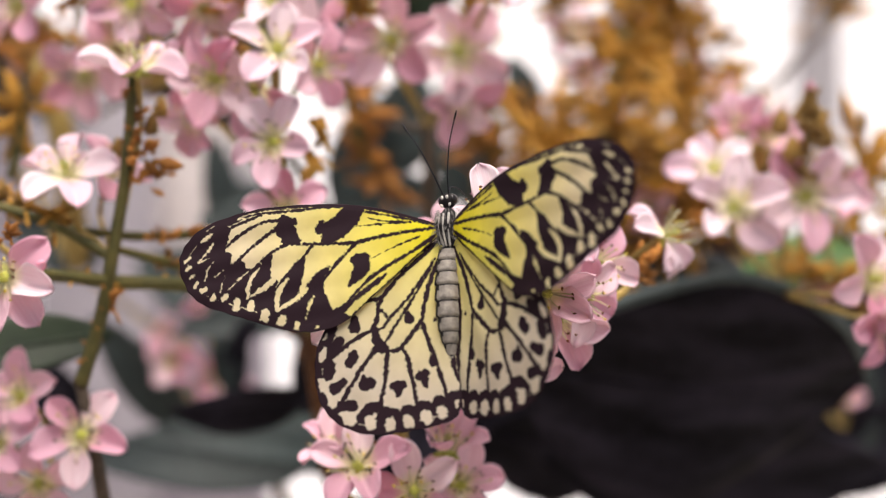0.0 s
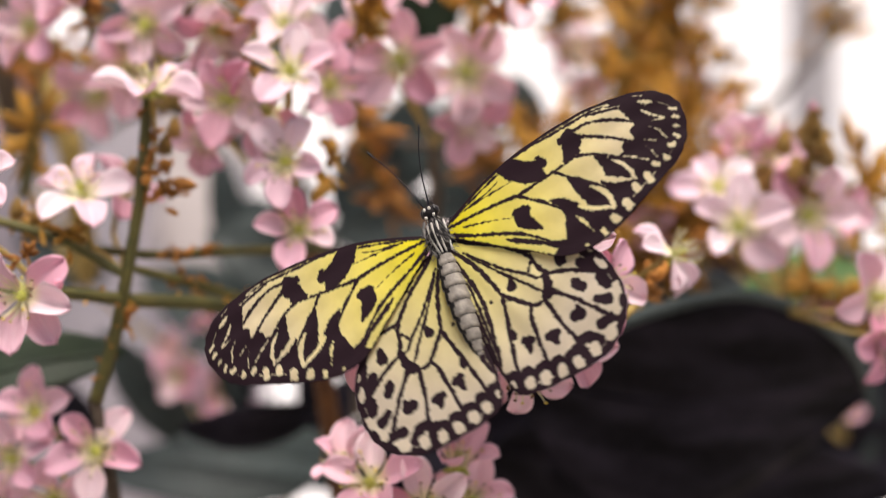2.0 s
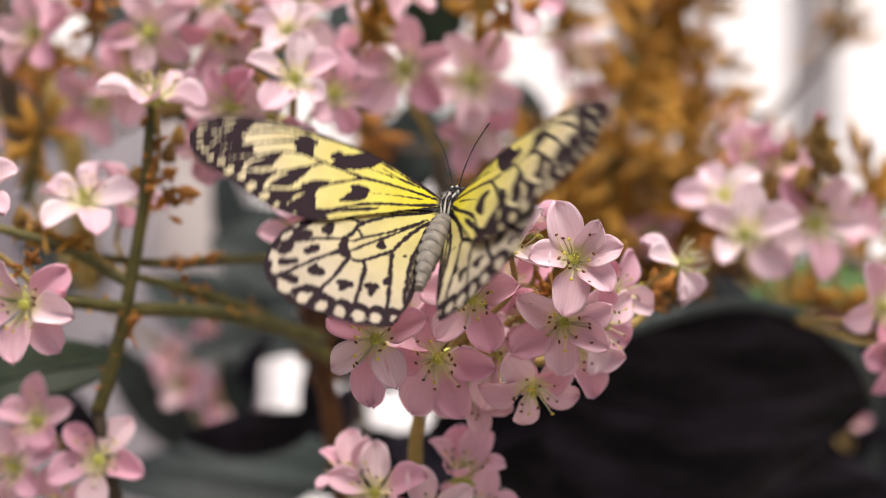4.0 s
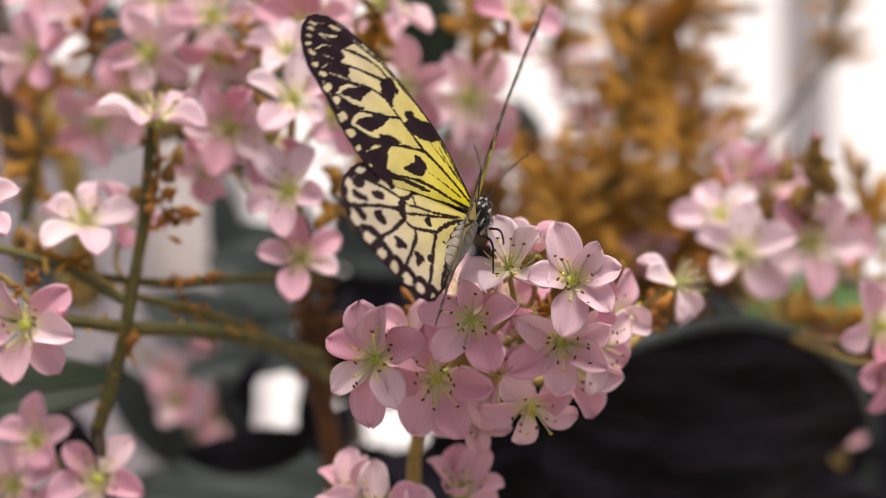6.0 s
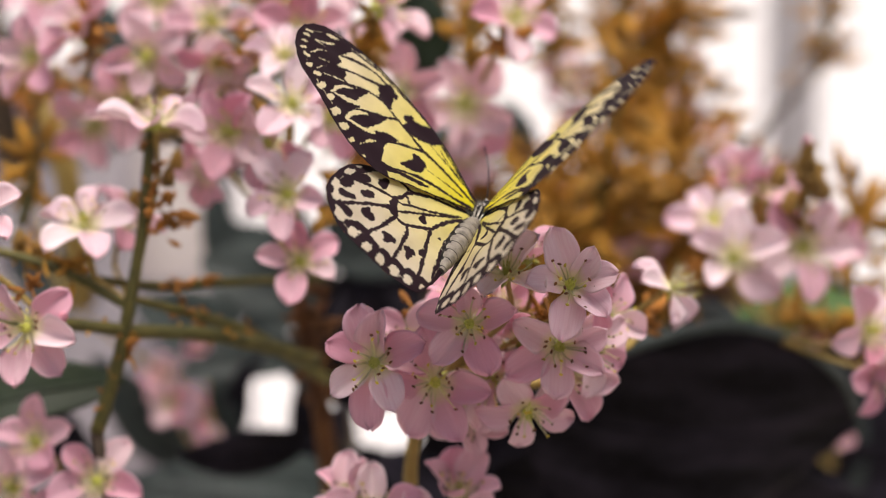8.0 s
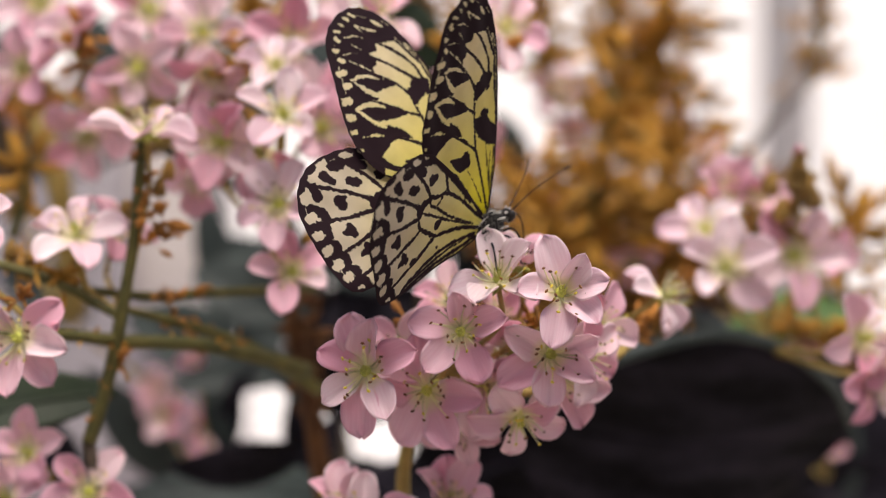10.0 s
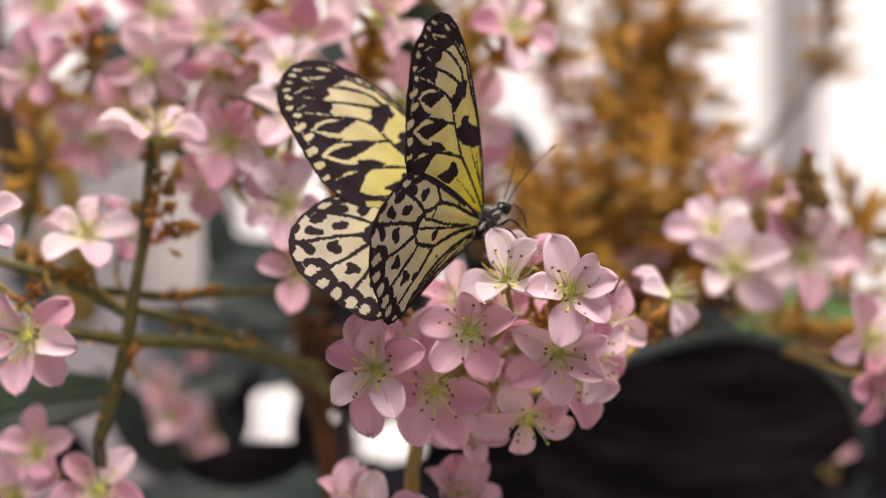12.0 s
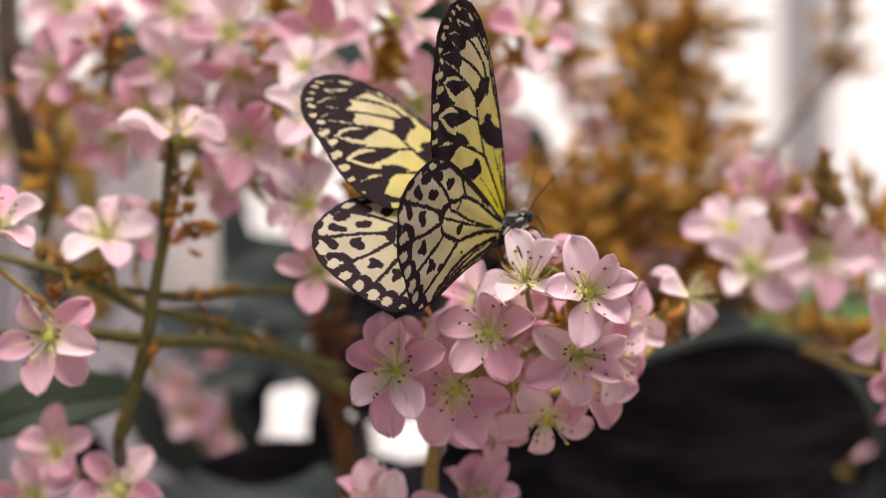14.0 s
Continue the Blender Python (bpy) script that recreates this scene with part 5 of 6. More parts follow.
HIND_DOTS = [
    [(29.59, -20.49, 0.84), (29.81, -21.21, 0.8)], [(30.09, -24.74, 0.98), (30.81, -26.06, 0.93)], [(31.14, -31.56, 1.4), (31.46, -32.44, 1.33)], [(28.84, -35.56, 1.3), (28.95, -36.44, 1.23)],
    [(25.3, -40.3, 1.75)], [(20.78, -41.08, 1.46), (20.72, -42.02, 1.39)], [(16.2, -42.11, 1.37), (16.2, -43.09, 1.3)], [(12.36, -41.8, 1.4), (12.24, -42.8, 1.33)],
    [(8.29, -41.18, 1.4), (8.01, -42.12, 1.33)], [(4.73, -40.64, 1.3), (4.57, -41.46, 1.23)], [(1.08, -39.23, 0.78), (1.02, -39.77, 0.74)],
]


def ragged(p, seed):
    """Uneven edges of the pattern, in mm: a slow drift and fine teeth."""
    rng = np.random.RandomState(seed)
    out = np.zeros(len(p))
    for low, high, size, count in ((0.7, 2.6, 0.022, 14), (3.5, 7.5, 0.030, 16)):
        for k in range(count):
            a, f = rng.uniform(0, math.tau), rng.uniform(low, high)
            out += size * np.sin((p[:, 0] * math.cos(a) + p[:, 1] * math.sin(a)) * f + rng.uniform(0, math.tau))
    return out


def wing_mesh(side, outline, ink, warm, mat, lift):
    """A thin closed blade whose ink field (mm) is stored at its points. side: 1 right, -1 left."""
    edge = np.array(spline(list(outline) + [outline[0]], 20))[:-1]
    n, rings = len(edge), 96
    mid = edge.mean(0)
    k = np.arange(n)
    far = np.clip((np.hypot(edge[:, 0], edge[:, 1]) - 26) / 12, 0, 1)[:, None]
    edge = edge + (mid - edge) * 0.0045 * far * (1 + np.sin(k * 0.37 + 0.8 * np.sin(k * 0.11)))[:, None]
    u = np.linspace(0, 1, rings + 1)[1:] ** 0.9
    flat = np.concatenate([mid[None], (mid + u[:, None, None] * (edge - mid)).reshape(-1, 2)])
    z = lift(flat)
    rim = np.concatenate([[0.0], np.repeat(u, n)])
    half = 0.10 * np.minimum(1, (1 - rim) * 12) + 0.02
    verts = np.concatenate([np.column_stack([flat[:, 0] * side, flat[:, 1], z + half]), np.column_stack([flat[:, 0] * side, flat[:, 1], z - half])]) * 0.001
    k2 = (k + 1) % n
    faces = []
    for i in range(rings - 1):
        a = 1 + i * n
        faces.append(np.column_stack([a + k, a + n + k, a + n + k2, a + k2]))
    quads = np.concatenate(faces)
    m = len(flat)
    low = quads[:, ::-1] + m
    last = 1 + (rings - 1) * n
    strip = np.column_stack([last + k, last + k + m, last + k2 + m, last + k2])
    quads = np.concatenate([quads, low, strip])
    tris = np.concatenate([np.column_stack([np.zeros(n, int), 1 + k, 1 + k2]), np.column_stack([np.full(n, m), 1 + k2 + m, 1 + k + m])])
    if side * np.sum(edge[:, 0] * np.roll(edge[:, 1], -1) - edge[:, 1] * np.roll(edge[:, 0], -1)) < 0:
        quads, tris = quads[:, ::-1], tris[:, ::-1]
    me = bpy.data.meshes.new("wing")
    me.from_pydata(verts.tolist(), [], quads.tolist() + tris.tolist())
    for name, f in (("ink", ink(flat)), ("warm", warm(flat))):
        me.attributes.new(name, "FLOAT", "POINT").data.foreach_set("value", np.concatenate([f, f]).astype(np.float32))
    me.polygons.foreach_set("use_smooth", [True] * len(me.polygons))
    me.materials.append(mat)
    me.update()
    return me


def rim_field(pts, outline, width):
    edge = np.array(spline(list(outline) + [outline[0]], 6))
    return chain_field(pts, [[(x, y, width((x, y))) for x, y in edge]])


def fore_ink(p):
    lines = np.minimum(chain_field(p, veins(FORE_VEINS, 0.42, 0.30)), chain_field(p, veins(FORE_FINE, 0.20, 0.07)))
    zone = np.minimum.reduce([chain_field(p, FORE_ZONE, -0.18), chain_field(p, FORE_BLOTS, -0.05), rim_field(p, FORE_OUTLINE, lambda q: 0.3 if q[1] < 0 and q[0] < 26 else (0.8 if q[1] > -6 and q[0] < 44 else 2.3))])
    zone = np.maximum(zone, -np.minimum.reduce([chain_field(p, FORE_STREAKS, -0.02), chain_field(p, FORE_CELLS), chain_field(p, FORE_DOTS, 0.1)]))
    rim = rim_field(p, FORE_OUTLINE, lambda q: 0.3 if q[1] < 0 and q[0] < 26 else (0.8 if q[1] > -6 and q[0] < 44 else 0.75))
    return np.clip(np.minimum.reduce([zone, lines, rim]) + ragged(p, 5), -2, 2)


def hind_ink(p):
    dark = np.minimum.reduce([chain_field(p, veins(HIND_VEINS, 0.40, 0.34)), chain_field(p, veins(HIND_FINE, 0.18, 0.24)), chain_field(p, HIND_SPOTS, -0.22), chain_field(p, HIND_EDGE, 0.05),
                              rim_field(p, HIND_OUTLINE, lambda q: 0.4 if q[0] < 11 and q[1] > -38 else (1.8 if q[1] < -26 else 1.4))])
    rim = rim_field(p, HIND_OUTLINE, lambda q: 0.62)
    return np.clip(np.minimum(rim, np.maximum(dark, -chain_field(p, HIND_DOTS, -0.05))) + ragged(p, 9), -2, 2)


def butterfly():
    ob = thing("butterfly", (0.005, -0.02, 1.192), "black and yellow butterfly with cream spotted wings on pink blossoms", "butterfly")
    mm = 0.001
    # thorax with white bands, built of one body and slim strips
    bm = bmesh.new()
    lump(bm, (0, 0.4 * mm, -0.7 * mm), (0, 1, 0), 11.5 * mm, 3.4 * mm, 14, 18)
    thorax = part("thorax", bm, BODY, ob, "black furry thorax with white bands")
    for x, z, lean in ((-1.1, 2.3, 0.06), (1.1, 2.3, -0.06), (-2.45, 1.1, 0.1), (2.45, 1.1, -0.1), (0, 2.6, 0), (-2.9, -1.2, 0.1), (2.9, -1.2, -0.1)):
        bm = bmesh.new()
        run = [((x - lean * y) * mm * (1 - 0.006 * y * y), y * mm, (z - 0.1 - 0.05 * y * y) * mm) for y in (-3.6, -2.0, 0.4, 2.4, 4.0)]
        tube(bm, run, 0.00034, 0.00022, 7, 4, 0.4)
        part("band", bm, BODY_WHITE, thorax)
    rng = random.Random(8)
    bm = bmesh.new()
    for _ in range(340):
        a, y = rng.uniform(-0.3, math.pi + 0.3), rng.uniform(-4.5, 5.0)
        r = 3.3 * math.sqrt(max(0.05, 1 - (y / 6.2) ** 2))
        root = Vector((r * math.cos(a), y + 0.4, r * math.sin(a) - 0.7)) * mm
        out = Vector((math.cos(a), rng.uniform(-1.6, -0.3), math.sin(a) + rng.uniform(-0.3, 0.3))).normalized()
        tube(bm, (root, root + out * 0.7 * mm, root + out * rng.uniform(1.0, 1.9) * mm), 0.00007, 0.00003, 3, 1)
    part("fur", bm, FUR, thorax, "short grey hairs")
    # abdomen: overlapping rings on one curved rod
    run = spline(((0, 0, 0), (0, -8, 1.1), (0, -18, 1.4), (0, -25.5, 0.6)), 28)
    bm = bmesh.new()
    rings = []
    for i, c in enumerate(run):
        u = i / (len(run) - 1)
        step = (u * 8.5) % 1
        r = (2.0 + 0.85 * math.sin(math.pi * min(1, u * 1.1)) - 0.9 * u ** 4) * (0.86 + 0.18 * step ** 0.6)
        rings.append([bm.verts.new(Vector((c[0] + r * math.cos(k * math.tau / 24), c[1], c[2] + r * math.sin(k * math.tau / 24))) * mm) for k in range(24)])
    for i, (p, q) in enumerate(zip(rings, rings[1:])):
        for k in range(24):
            f = bm.faces.new((p[k], q[k], q[(k + 1) % 24], p[(k + 1) % 24]))
            f.material_index = 1 if k in (8, 9) or (k in (7, 10) and i % 10 < 4) or k in (15, 21) or (i % 10 == 0 and k < 13) else 0
    bm.faces.new(rings[-1])
    bm.faces.new(rings[0][::-1])
    abdomen = put("abdomen", mesh_of(bm, BODY_GREY, BODY), ob, pose(0, -0.004, -0.0004), "ringed grey cream abdomen with a dark side stripe")
    bm = bmesh.new()
    lump(bm, (0, 7.4 * mm, -1.3 * mm), (0, 1, 0), 4.2 * mm, 1.9 * mm, 10, 14)
    head = part("head", bm, BODY, ob, "black head with small white dots")
    for s in (-1, 1):
        bm = bmesh.new()
        lump(bm, (s * 1.55 * mm, 7.7 * mm, -1.2 * mm), (s, 0.2, 0), 1.7 * mm, 1.25 * mm, 8, 12)
        part("eye", bm, EYE, head, "glossy black compound eye")
        bm = bmesh.new()
        lump(bm, (s * 0.6 * mm, 8.0 * mm, 0.35 * mm), (0, 1, 0.1), 1.1 * mm, 0.36 * mm, 5, 6)
        part("dot", bm, BODY_WHITE, head)
        bm = bmesh.new()
        lump(bm, (s * 1.0 * mm, 6.2 * mm, 0.2 * mm), (0.6 * s, 1, 0.1), 1.1 * mm, 0.36 * mm, 5, 6)
        part("dot", bm, BODY_WHITE, head)
        bm = bmesh.new()
        tip = (s * 6.5 * mm, 25 * mm, 4.0 * mm)
        tube(bm, ((s * 0.7 * mm, 8.9 * mm, -0.4 * mm), (s * 1.8 * mm, 13.5 * mm, 1.2 * mm), (s * 3.8 * mm, 19.5 * mm, 2.8 * mm), tip), 0.00017, 0.00012, 6, 8)
        lump(bm, tip, (s * 0.4, 1, 0), 3.0 * mm, 0.24 * mm, 6, 6)
        part("antenna", bm, LEG, ob, "thin black antenna with a slight club")
        for y, out, fwd in ((3.0, 5.0, 4.0), (0.5, 8.0, 1.0), (-2.0, 7.0, -5.0)):
            bm = bmesh.new()
            a = Vector((s * 1.6, y, -3.2)) * mm
            knee = Vector((s * out * 0.75, y + fwd * 0.5, -3.4)) * mm
            foot = Vector((s * out * 0.9, y + fwd * 0.9, -10.5)) * mm
            tube(bm, (a, knee, foot), 0.00034, 0.0002, 6, 6)
            lump(bm, foot + Vector((s * 0.8, 0.5, -0.2)) * mm, (s, 0.7, -0.3), 2.2 * mm, 0.18 * mm, 4, 5)
            part("leg", bm, LEG, ob, "thin black jointed leg")
    bm = bmesh.new()
    tube(bm, ((0, 9.0 * mm, -2.0 * mm), (0, 11 * mm, -3.2 * mm), (0, 11.5 * mm, -7.0 * mm), (0, 10.5 * mm, -10 * mm)), 0.0002, 0.00015, 6, 6)
    part("proboscis", bm, LEG, ob, "fine dark proboscis reaching into a flower")

    def fore_lift(p):
        return 0.5 + 1.2 * np.sin(np.clip(p[:, 0] / 62, 0, 1) * math.pi) + 0.16 * np.sin(p[:, 1] * 0.9) * np.clip(p[:, 0] / 40, 0, 1)

    def hind_lift(p):
        r = np.hypot(p[:, 0], p[:, 1])
        return -0.35 + 0.8 * np.sin(np.clip(r / 46, 0, 1) * math.pi) + 0.18 * np.sin(np.arctan2(p[:, 0], -p[:, 1]) * 22) * np.clip(r / 30, 0, 1)

    wings = []
    for name, side in (("left", -1), ("right", 1)):
        f = put("forewing", wing_mesh(side, FORE_OUTLINE, fore_ink, lambda p: np.clip(1.16 - p[:, 0] / 39 + 0.006 * p[:, 1], 0, 1), FOREWING, fore_lift), ob,
                label="yellow forewing with black veins and blotches")
        h = put("hindwing", wing_mesh(side, HIND_OUTLINE, hind_ink, lambda p: np.clip(1.06 - np.hypot(p[:, 0], p[:, 1]) / 36, 0, 1), HINDWING, hind_lift), ob,
                label="cream hindwing with black spots and a dotted margin")
        wings += [f, h]
    return [ob, abdomen] + wings


insect, abdomen, fore_left, hind_left, fore_right, hind_right = butterfly()


def motions():
    # the cluster springs up a little while the insect flutters
    for ob in (ball, side):
        x, y, z = ob.location
        walk(ob, [(t, pose(x, y, z + up)) for t, up in ((0, 0), (2.0, 0), (2.4, 0.0012), (3.1, 0.0012), (3.8, 0), (14, 0))])
    walk(insect, [
        (0, pose(0.0096, -0.0207, 1.1893, 79.9, -11.2, -25.7)),
        (0.5, pose(0.0073, -0.0212, 1.1915, 79.4, -17.4, -22.3)),
        (1, pose(0.0066, -0.0183, 1.1912, 86.0, -14.4, -2.4)),
        (1.5, pose(0.0059, -0.0191, 1.1896, 79.0, -20.5, 0.7)),
        (2, pose(0.0047, -0.0239, 1.1921, 76.0, -26.8, -13.9)),
        (2.1, pose(0.0037, -0.0225, 1.1947, 59.8, -23.5, -12.2)),
        (2.2, pose(0.0048, -0.0211, 1.1886, 72.6, -30.1, 1.0)),
        (2.5, pose(0.0037, -0.0213, 1.1888, 74.3, -30.4, -12.7)),
        (2.7, pose(0.0048, -0.0217, 1.1921, 74.2, -27.7, -1.4)),
        (3, pose(0.0031, -0.0212, 1.1951, 64.1, -10.0, -16.1)),
        (5.5, pose(0.0110, -0.0120, 1.2068, 31.3, 3.4, -16.5)),
        (6, pose(0.0116, -0.0065, 1.2045, 32.1, 9.1, -11.8)),
        (6.5, pose(0.0106, -0.0064, 1.2045, 32.0, 6.6, -12.9)),
        (7, pose(0.0112, -0.0092, 1.2044, 33.9, 8.3, -11.9)),
        (7.5, pose(0.0125, -0.0071, 1.2055, 25.0, 17.5, -11.9)),
        (8, pose(0.0130, -0.0024, 1.2056, 31.1, 15.6, -11.0)),
        (8.2, pose(0.0134, -0.0090, 1.2053, 26.6, 18.9, -11.9)),
        (10.5, pose(0.0174, 0.0028, 1.2065, 31.9, 3.5, -49.5)),
        (11, pose(0.0155, 0.0032, 1.2070, 37.1, 0.7, -49.1)),
        (11.5, pose(0.0153, 0.0027, 1.2071, 36.1, 1.3, -49.4)),
        (12, pose(0.0143, 0.0033, 1.2066, 37.7, -1.1, -50.2)),
        (12.5, pose(0.0143, 0.0026, 1.2060, 36.9, -3.2, -48.3)),
        (13, pose(0.0139, 0.0033, 1.2057, 36.5, -7.0, -48.5)),
        (13.5, pose(0.0143, 0.0006, 1.2052, 34.1, -6.5, -45.9)),
        (14, pose(0.0151, 0.0026, 1.2052, 32.3, -5.2, -45.2)),
    ])
    # the abdomen lifts between the closed wings
    walk(abdomen, [(t, pose(-0.0017 * s, -0.004, 0.0006 + 0.001 * s, -20 * s + 2, 0, -8 * s)) for t, s in (
        (0, 0.2), (2.2, 0.2), (2.5, 0.3), (3.2, 0.3), (5.3, 0), (5.8, 0.1), (6.2, 0.15), (6.7, 0.15), (7.2, 0.1), (7.8, 0.1), (8.4, 0.6), (10.3, 1), (10.7, 1), (11, 0.7), (11.5, 0.7), (11.9, 1), (14, 1))])
    walk(fore_left, [
        (0, pose(0, 0, 0, -3.5, 20.1, 2.8)),
        (0.5, pose(0, 0, 0, -5.6, 12.1, 2.5)),
        (1, pose(0, 0, 0, 15.0, 29.8, 7.6)),
        (1.5, pose(0, 0, 0, 6.0, 23.1, 5.8)),
        (2, pose(0, 0, 0, -4.7, 1.6, 2.1)),
        (2.1, pose(0, 0, 0, -7.3, 4.3, 2.2)),
        (2.2, pose(0, 0, 0, 6.3, 30.5, 3.3)),
        (2.3, pose(0, 0, 0, 6.5, 59.8, 6.8)),
        (2.4, pose(0, 0, 0, 2.3, 55.0, 6.9)),
        (2.5, pose(0, 0, 0, -5.8, 19.6, 4.8)),
        (2.6, pose(0, 0, 0, -1.9, 42.2, 4.0)),
        (2.7, pose(0, 0, 0, -1.4, 13.3, 1.4)),
        (2.8, pose(0, 0, 0, -3.0, 58.0, -1.7)),
        (2.9, pose(0, 0, 0, -6.9, 59.8, -6.4)),
        (3, pose(0, 0, 0, -4.8, 33.5, -6.6)),
        (3.1, pose(0, 0, 0, -5.5, 39.7, -6.9)),
        (3.2, pose(0, 0, 0, -6.2, 45.7, -7.3)),
        (3.5, pose(0, 0, 0, -2.4, 19.9, -4.8)),
        (3.8, pose(0, 0, 0, -6.7, 57.8, -7.3)),
        (4.1, pose(0, 0, 0, -1.3, 18.0, -3.5)),
        (4.4, pose(0, 0, 0, -3.7, 53.9, -4.6)),
        (4.7, pose(0, 0, 0, -0.6, 22.0, -2.2)),
        (5, pose(0, 0, 0, -0.6, 38.0, -1.9)),
        (5.3, pose(0, 0, 0, 0.9, -6.0, -0.9)),
        (5.4, pose(0, 0, 0, 0.9, -6.0, -0.7)),
        (5.5, pose(0, 0, 0, 1.0, -7.3, -0.5)),
        (5.7, pose(0, 0, 0, 1.5, 2.0, 1.2)),
        (5.8, pose(0, 0, 0, 2.2, 11.9, 2.1)),
        (5.9, pose(0, 0, 0, 3.8, 31.9, 3.3)),
        (6, pose(0, 0, 0, 12.0, 48.8, 8.5)),
        (6.2, pose(0, 0, 0, 7.0, 52.7, 6.2)),
        (6.5, pose(0, 0, 0, 17.3, 54.8, 15.3)),
        (7, pose(0, 0, 0, 10.0, 38.9, 7.4)),
        (7.5, pose(0, 0, 0, 1.2, 15.2, -1.0)),
        (8, pose(0, 0, 0, 2.6, 35.0, -0.4)),
        (8.2, pose(0, 0, 0, -3.1, 36.2, -3.8)),
        (9.2, pose(0, 0, 0, 0.6, 50.0, -0.2)),
        (10.3, pose(0, 0, 0, 8.0, 59.7, 6.1)),
        (10.5, pose(0, 0, 0, 4.7, 59.6, 5.0)),
        (11, pose(0, 0, 0, 5.7, 37.4, 4.6)),
        (11.5, pose(0, 0, 0, 7.3, 40.4, 6.1)),
        (12, pose(0, 0, 0, 11.2, 53.3, 6.4)),
        (12.5, pose(0, 0, 0, 10.4, 52.0, 5.4)),
        (13, pose(0, 0, 0, 9.0, 51.8, 6.0)),
        (13.5, pose(0, 0, 0, 6.4, 52.7, 3.5)),
        (14, pose(0, 0, 0, 7.9, 51.1, 5.4)),
    ])
    walk(hind_left, [
        (0, pose(0, 0, 0, -4.6, 19.9, -0.5)),
        (0.5, pose(0, 0, 0, -6.2, 11.8, -0.5)),
        (1, pose(0, 0, 0, 11.6, 31.1, 1.0)),
        (1.5, pose(0, 0, 0, 3.0, 23.7, -1.8)),
        (2, pose(0, 0, 0, -4.8, 1.5, 0.9)),
        (2.1, pose(0, 0, 0, -7.5, 4.0, 0.0)),
        (2.2, pose(0, 0, 0, 2.6, 31.0, -4.0)),
        (2.3, pose(0, 0, 0, -2.8, 60.0, -4.0)),
        (2.4, pose(0, 0, 0, -4.2, 55.0, -1.0)),
        (2.5, pose(0, 0, 0, -7.1, 19.2, 0.9)),
        (2.6, pose(0, 0, 0, -4.2, 42.0, 0.6)),
        (2.7, pose(0, 0, 0, -1.7, 13.2, 0.0)),
        (2.8, pose(0, 0, 0, -6.2, 57.8, -5.5)),
        (2.9, pose(0, 0, 0, -11.3, 59.3, -11.6)),
        (3, pose(0, 0, 0, -7.0, 33.2, -10.5)),
        (3.1, pose(0, 0, 0, -8.2, 39.3, -11.1)),
        (3.2, pose(0, 0, 0, -9.5, 45.2, -12.0)),
        (3.5, pose(0, 0, 0, -3.5, 19.7, -8.2)),
        (3.8, pose(0, 0, 0, -11.7, 57.2, -13.2)),
        (4.1, pose(0, 0, 0, -2.3, 17.9, -6.8)),
        (4.4, pose(0, 0, 0, -8.0, 53.6, -9.9)),
        (4.7, pose(0, 0, 0, -1.8, 21.9, -5.6)),
        (5, pose(0, 0, 0, -3.0, 37.9, -5.8)),
        (5.3, pose(0, 0, 0, 1.2, -5.9, -4.0)),
        (5.4, pose(0, 0, 0, 1.2, -5.9, -3.7)),
        (5.5, pose(0, 0, 0, 1.4, -7.2, -3.5)),
        (5.7, pose(0, 0, 0, 1.4, 2.1, -3.1)),
        (5.8, pose(0, 0, 0, 1.1, 12.1, -3.0)),
        (5.9, pose(0, 0, 0, 0.3, 32.1, -3.2)),
        (6, pose(0, 0, 0, -6.0, 44.6, -2.9)),
        (6.2, pose(0, 0, 0, -1.1, 53.0, -4.0)),
        (6.5, pose(0, 0, 0, -2.2, 52.3, -0.2)),
        (7, pose(0, 0, 0, -3.7, 34.4, -1.8)),
        (7.5, pose(0, 0, 0, -3.1, 12.0, -3.0)),
        (8, pose(0, 0, 0, -5.2, 30.5, -5.1)),
        (8.2, pose(0, 0, 0, -2.5, 36.2, -2.7)),
        (9.2, pose(0, 0, 0, -3.6, 49.9, -5.8)),
        (10.3, pose(0, 0, 0, -6.6, 59.8, -10.8)),
        (10.5, pose(0, 0, 0, -7.4, 54.3, -6.1)),
        (11, pose(0, 0, 0, -4.8, 33.1, -3.1)),
        (11.5, pose(0, 0, 0, -4.0, 35.0, -2.3)),
        (12, pose(0, 0, 0, -3.8, 49.5, -1.5)),
        (12.5, pose(0, 0, 0, -3.9, 47.4, -5.0)),
        (13, pose(0, 0, 0, -3.9, 46.8, -3.2)),
        (13.5, pose(0, 0, 0, -6.6, 47.4, -6.4)),
        (14, pose(0, 0, 0, -4.6, 46.2, -5.4)),
    ])
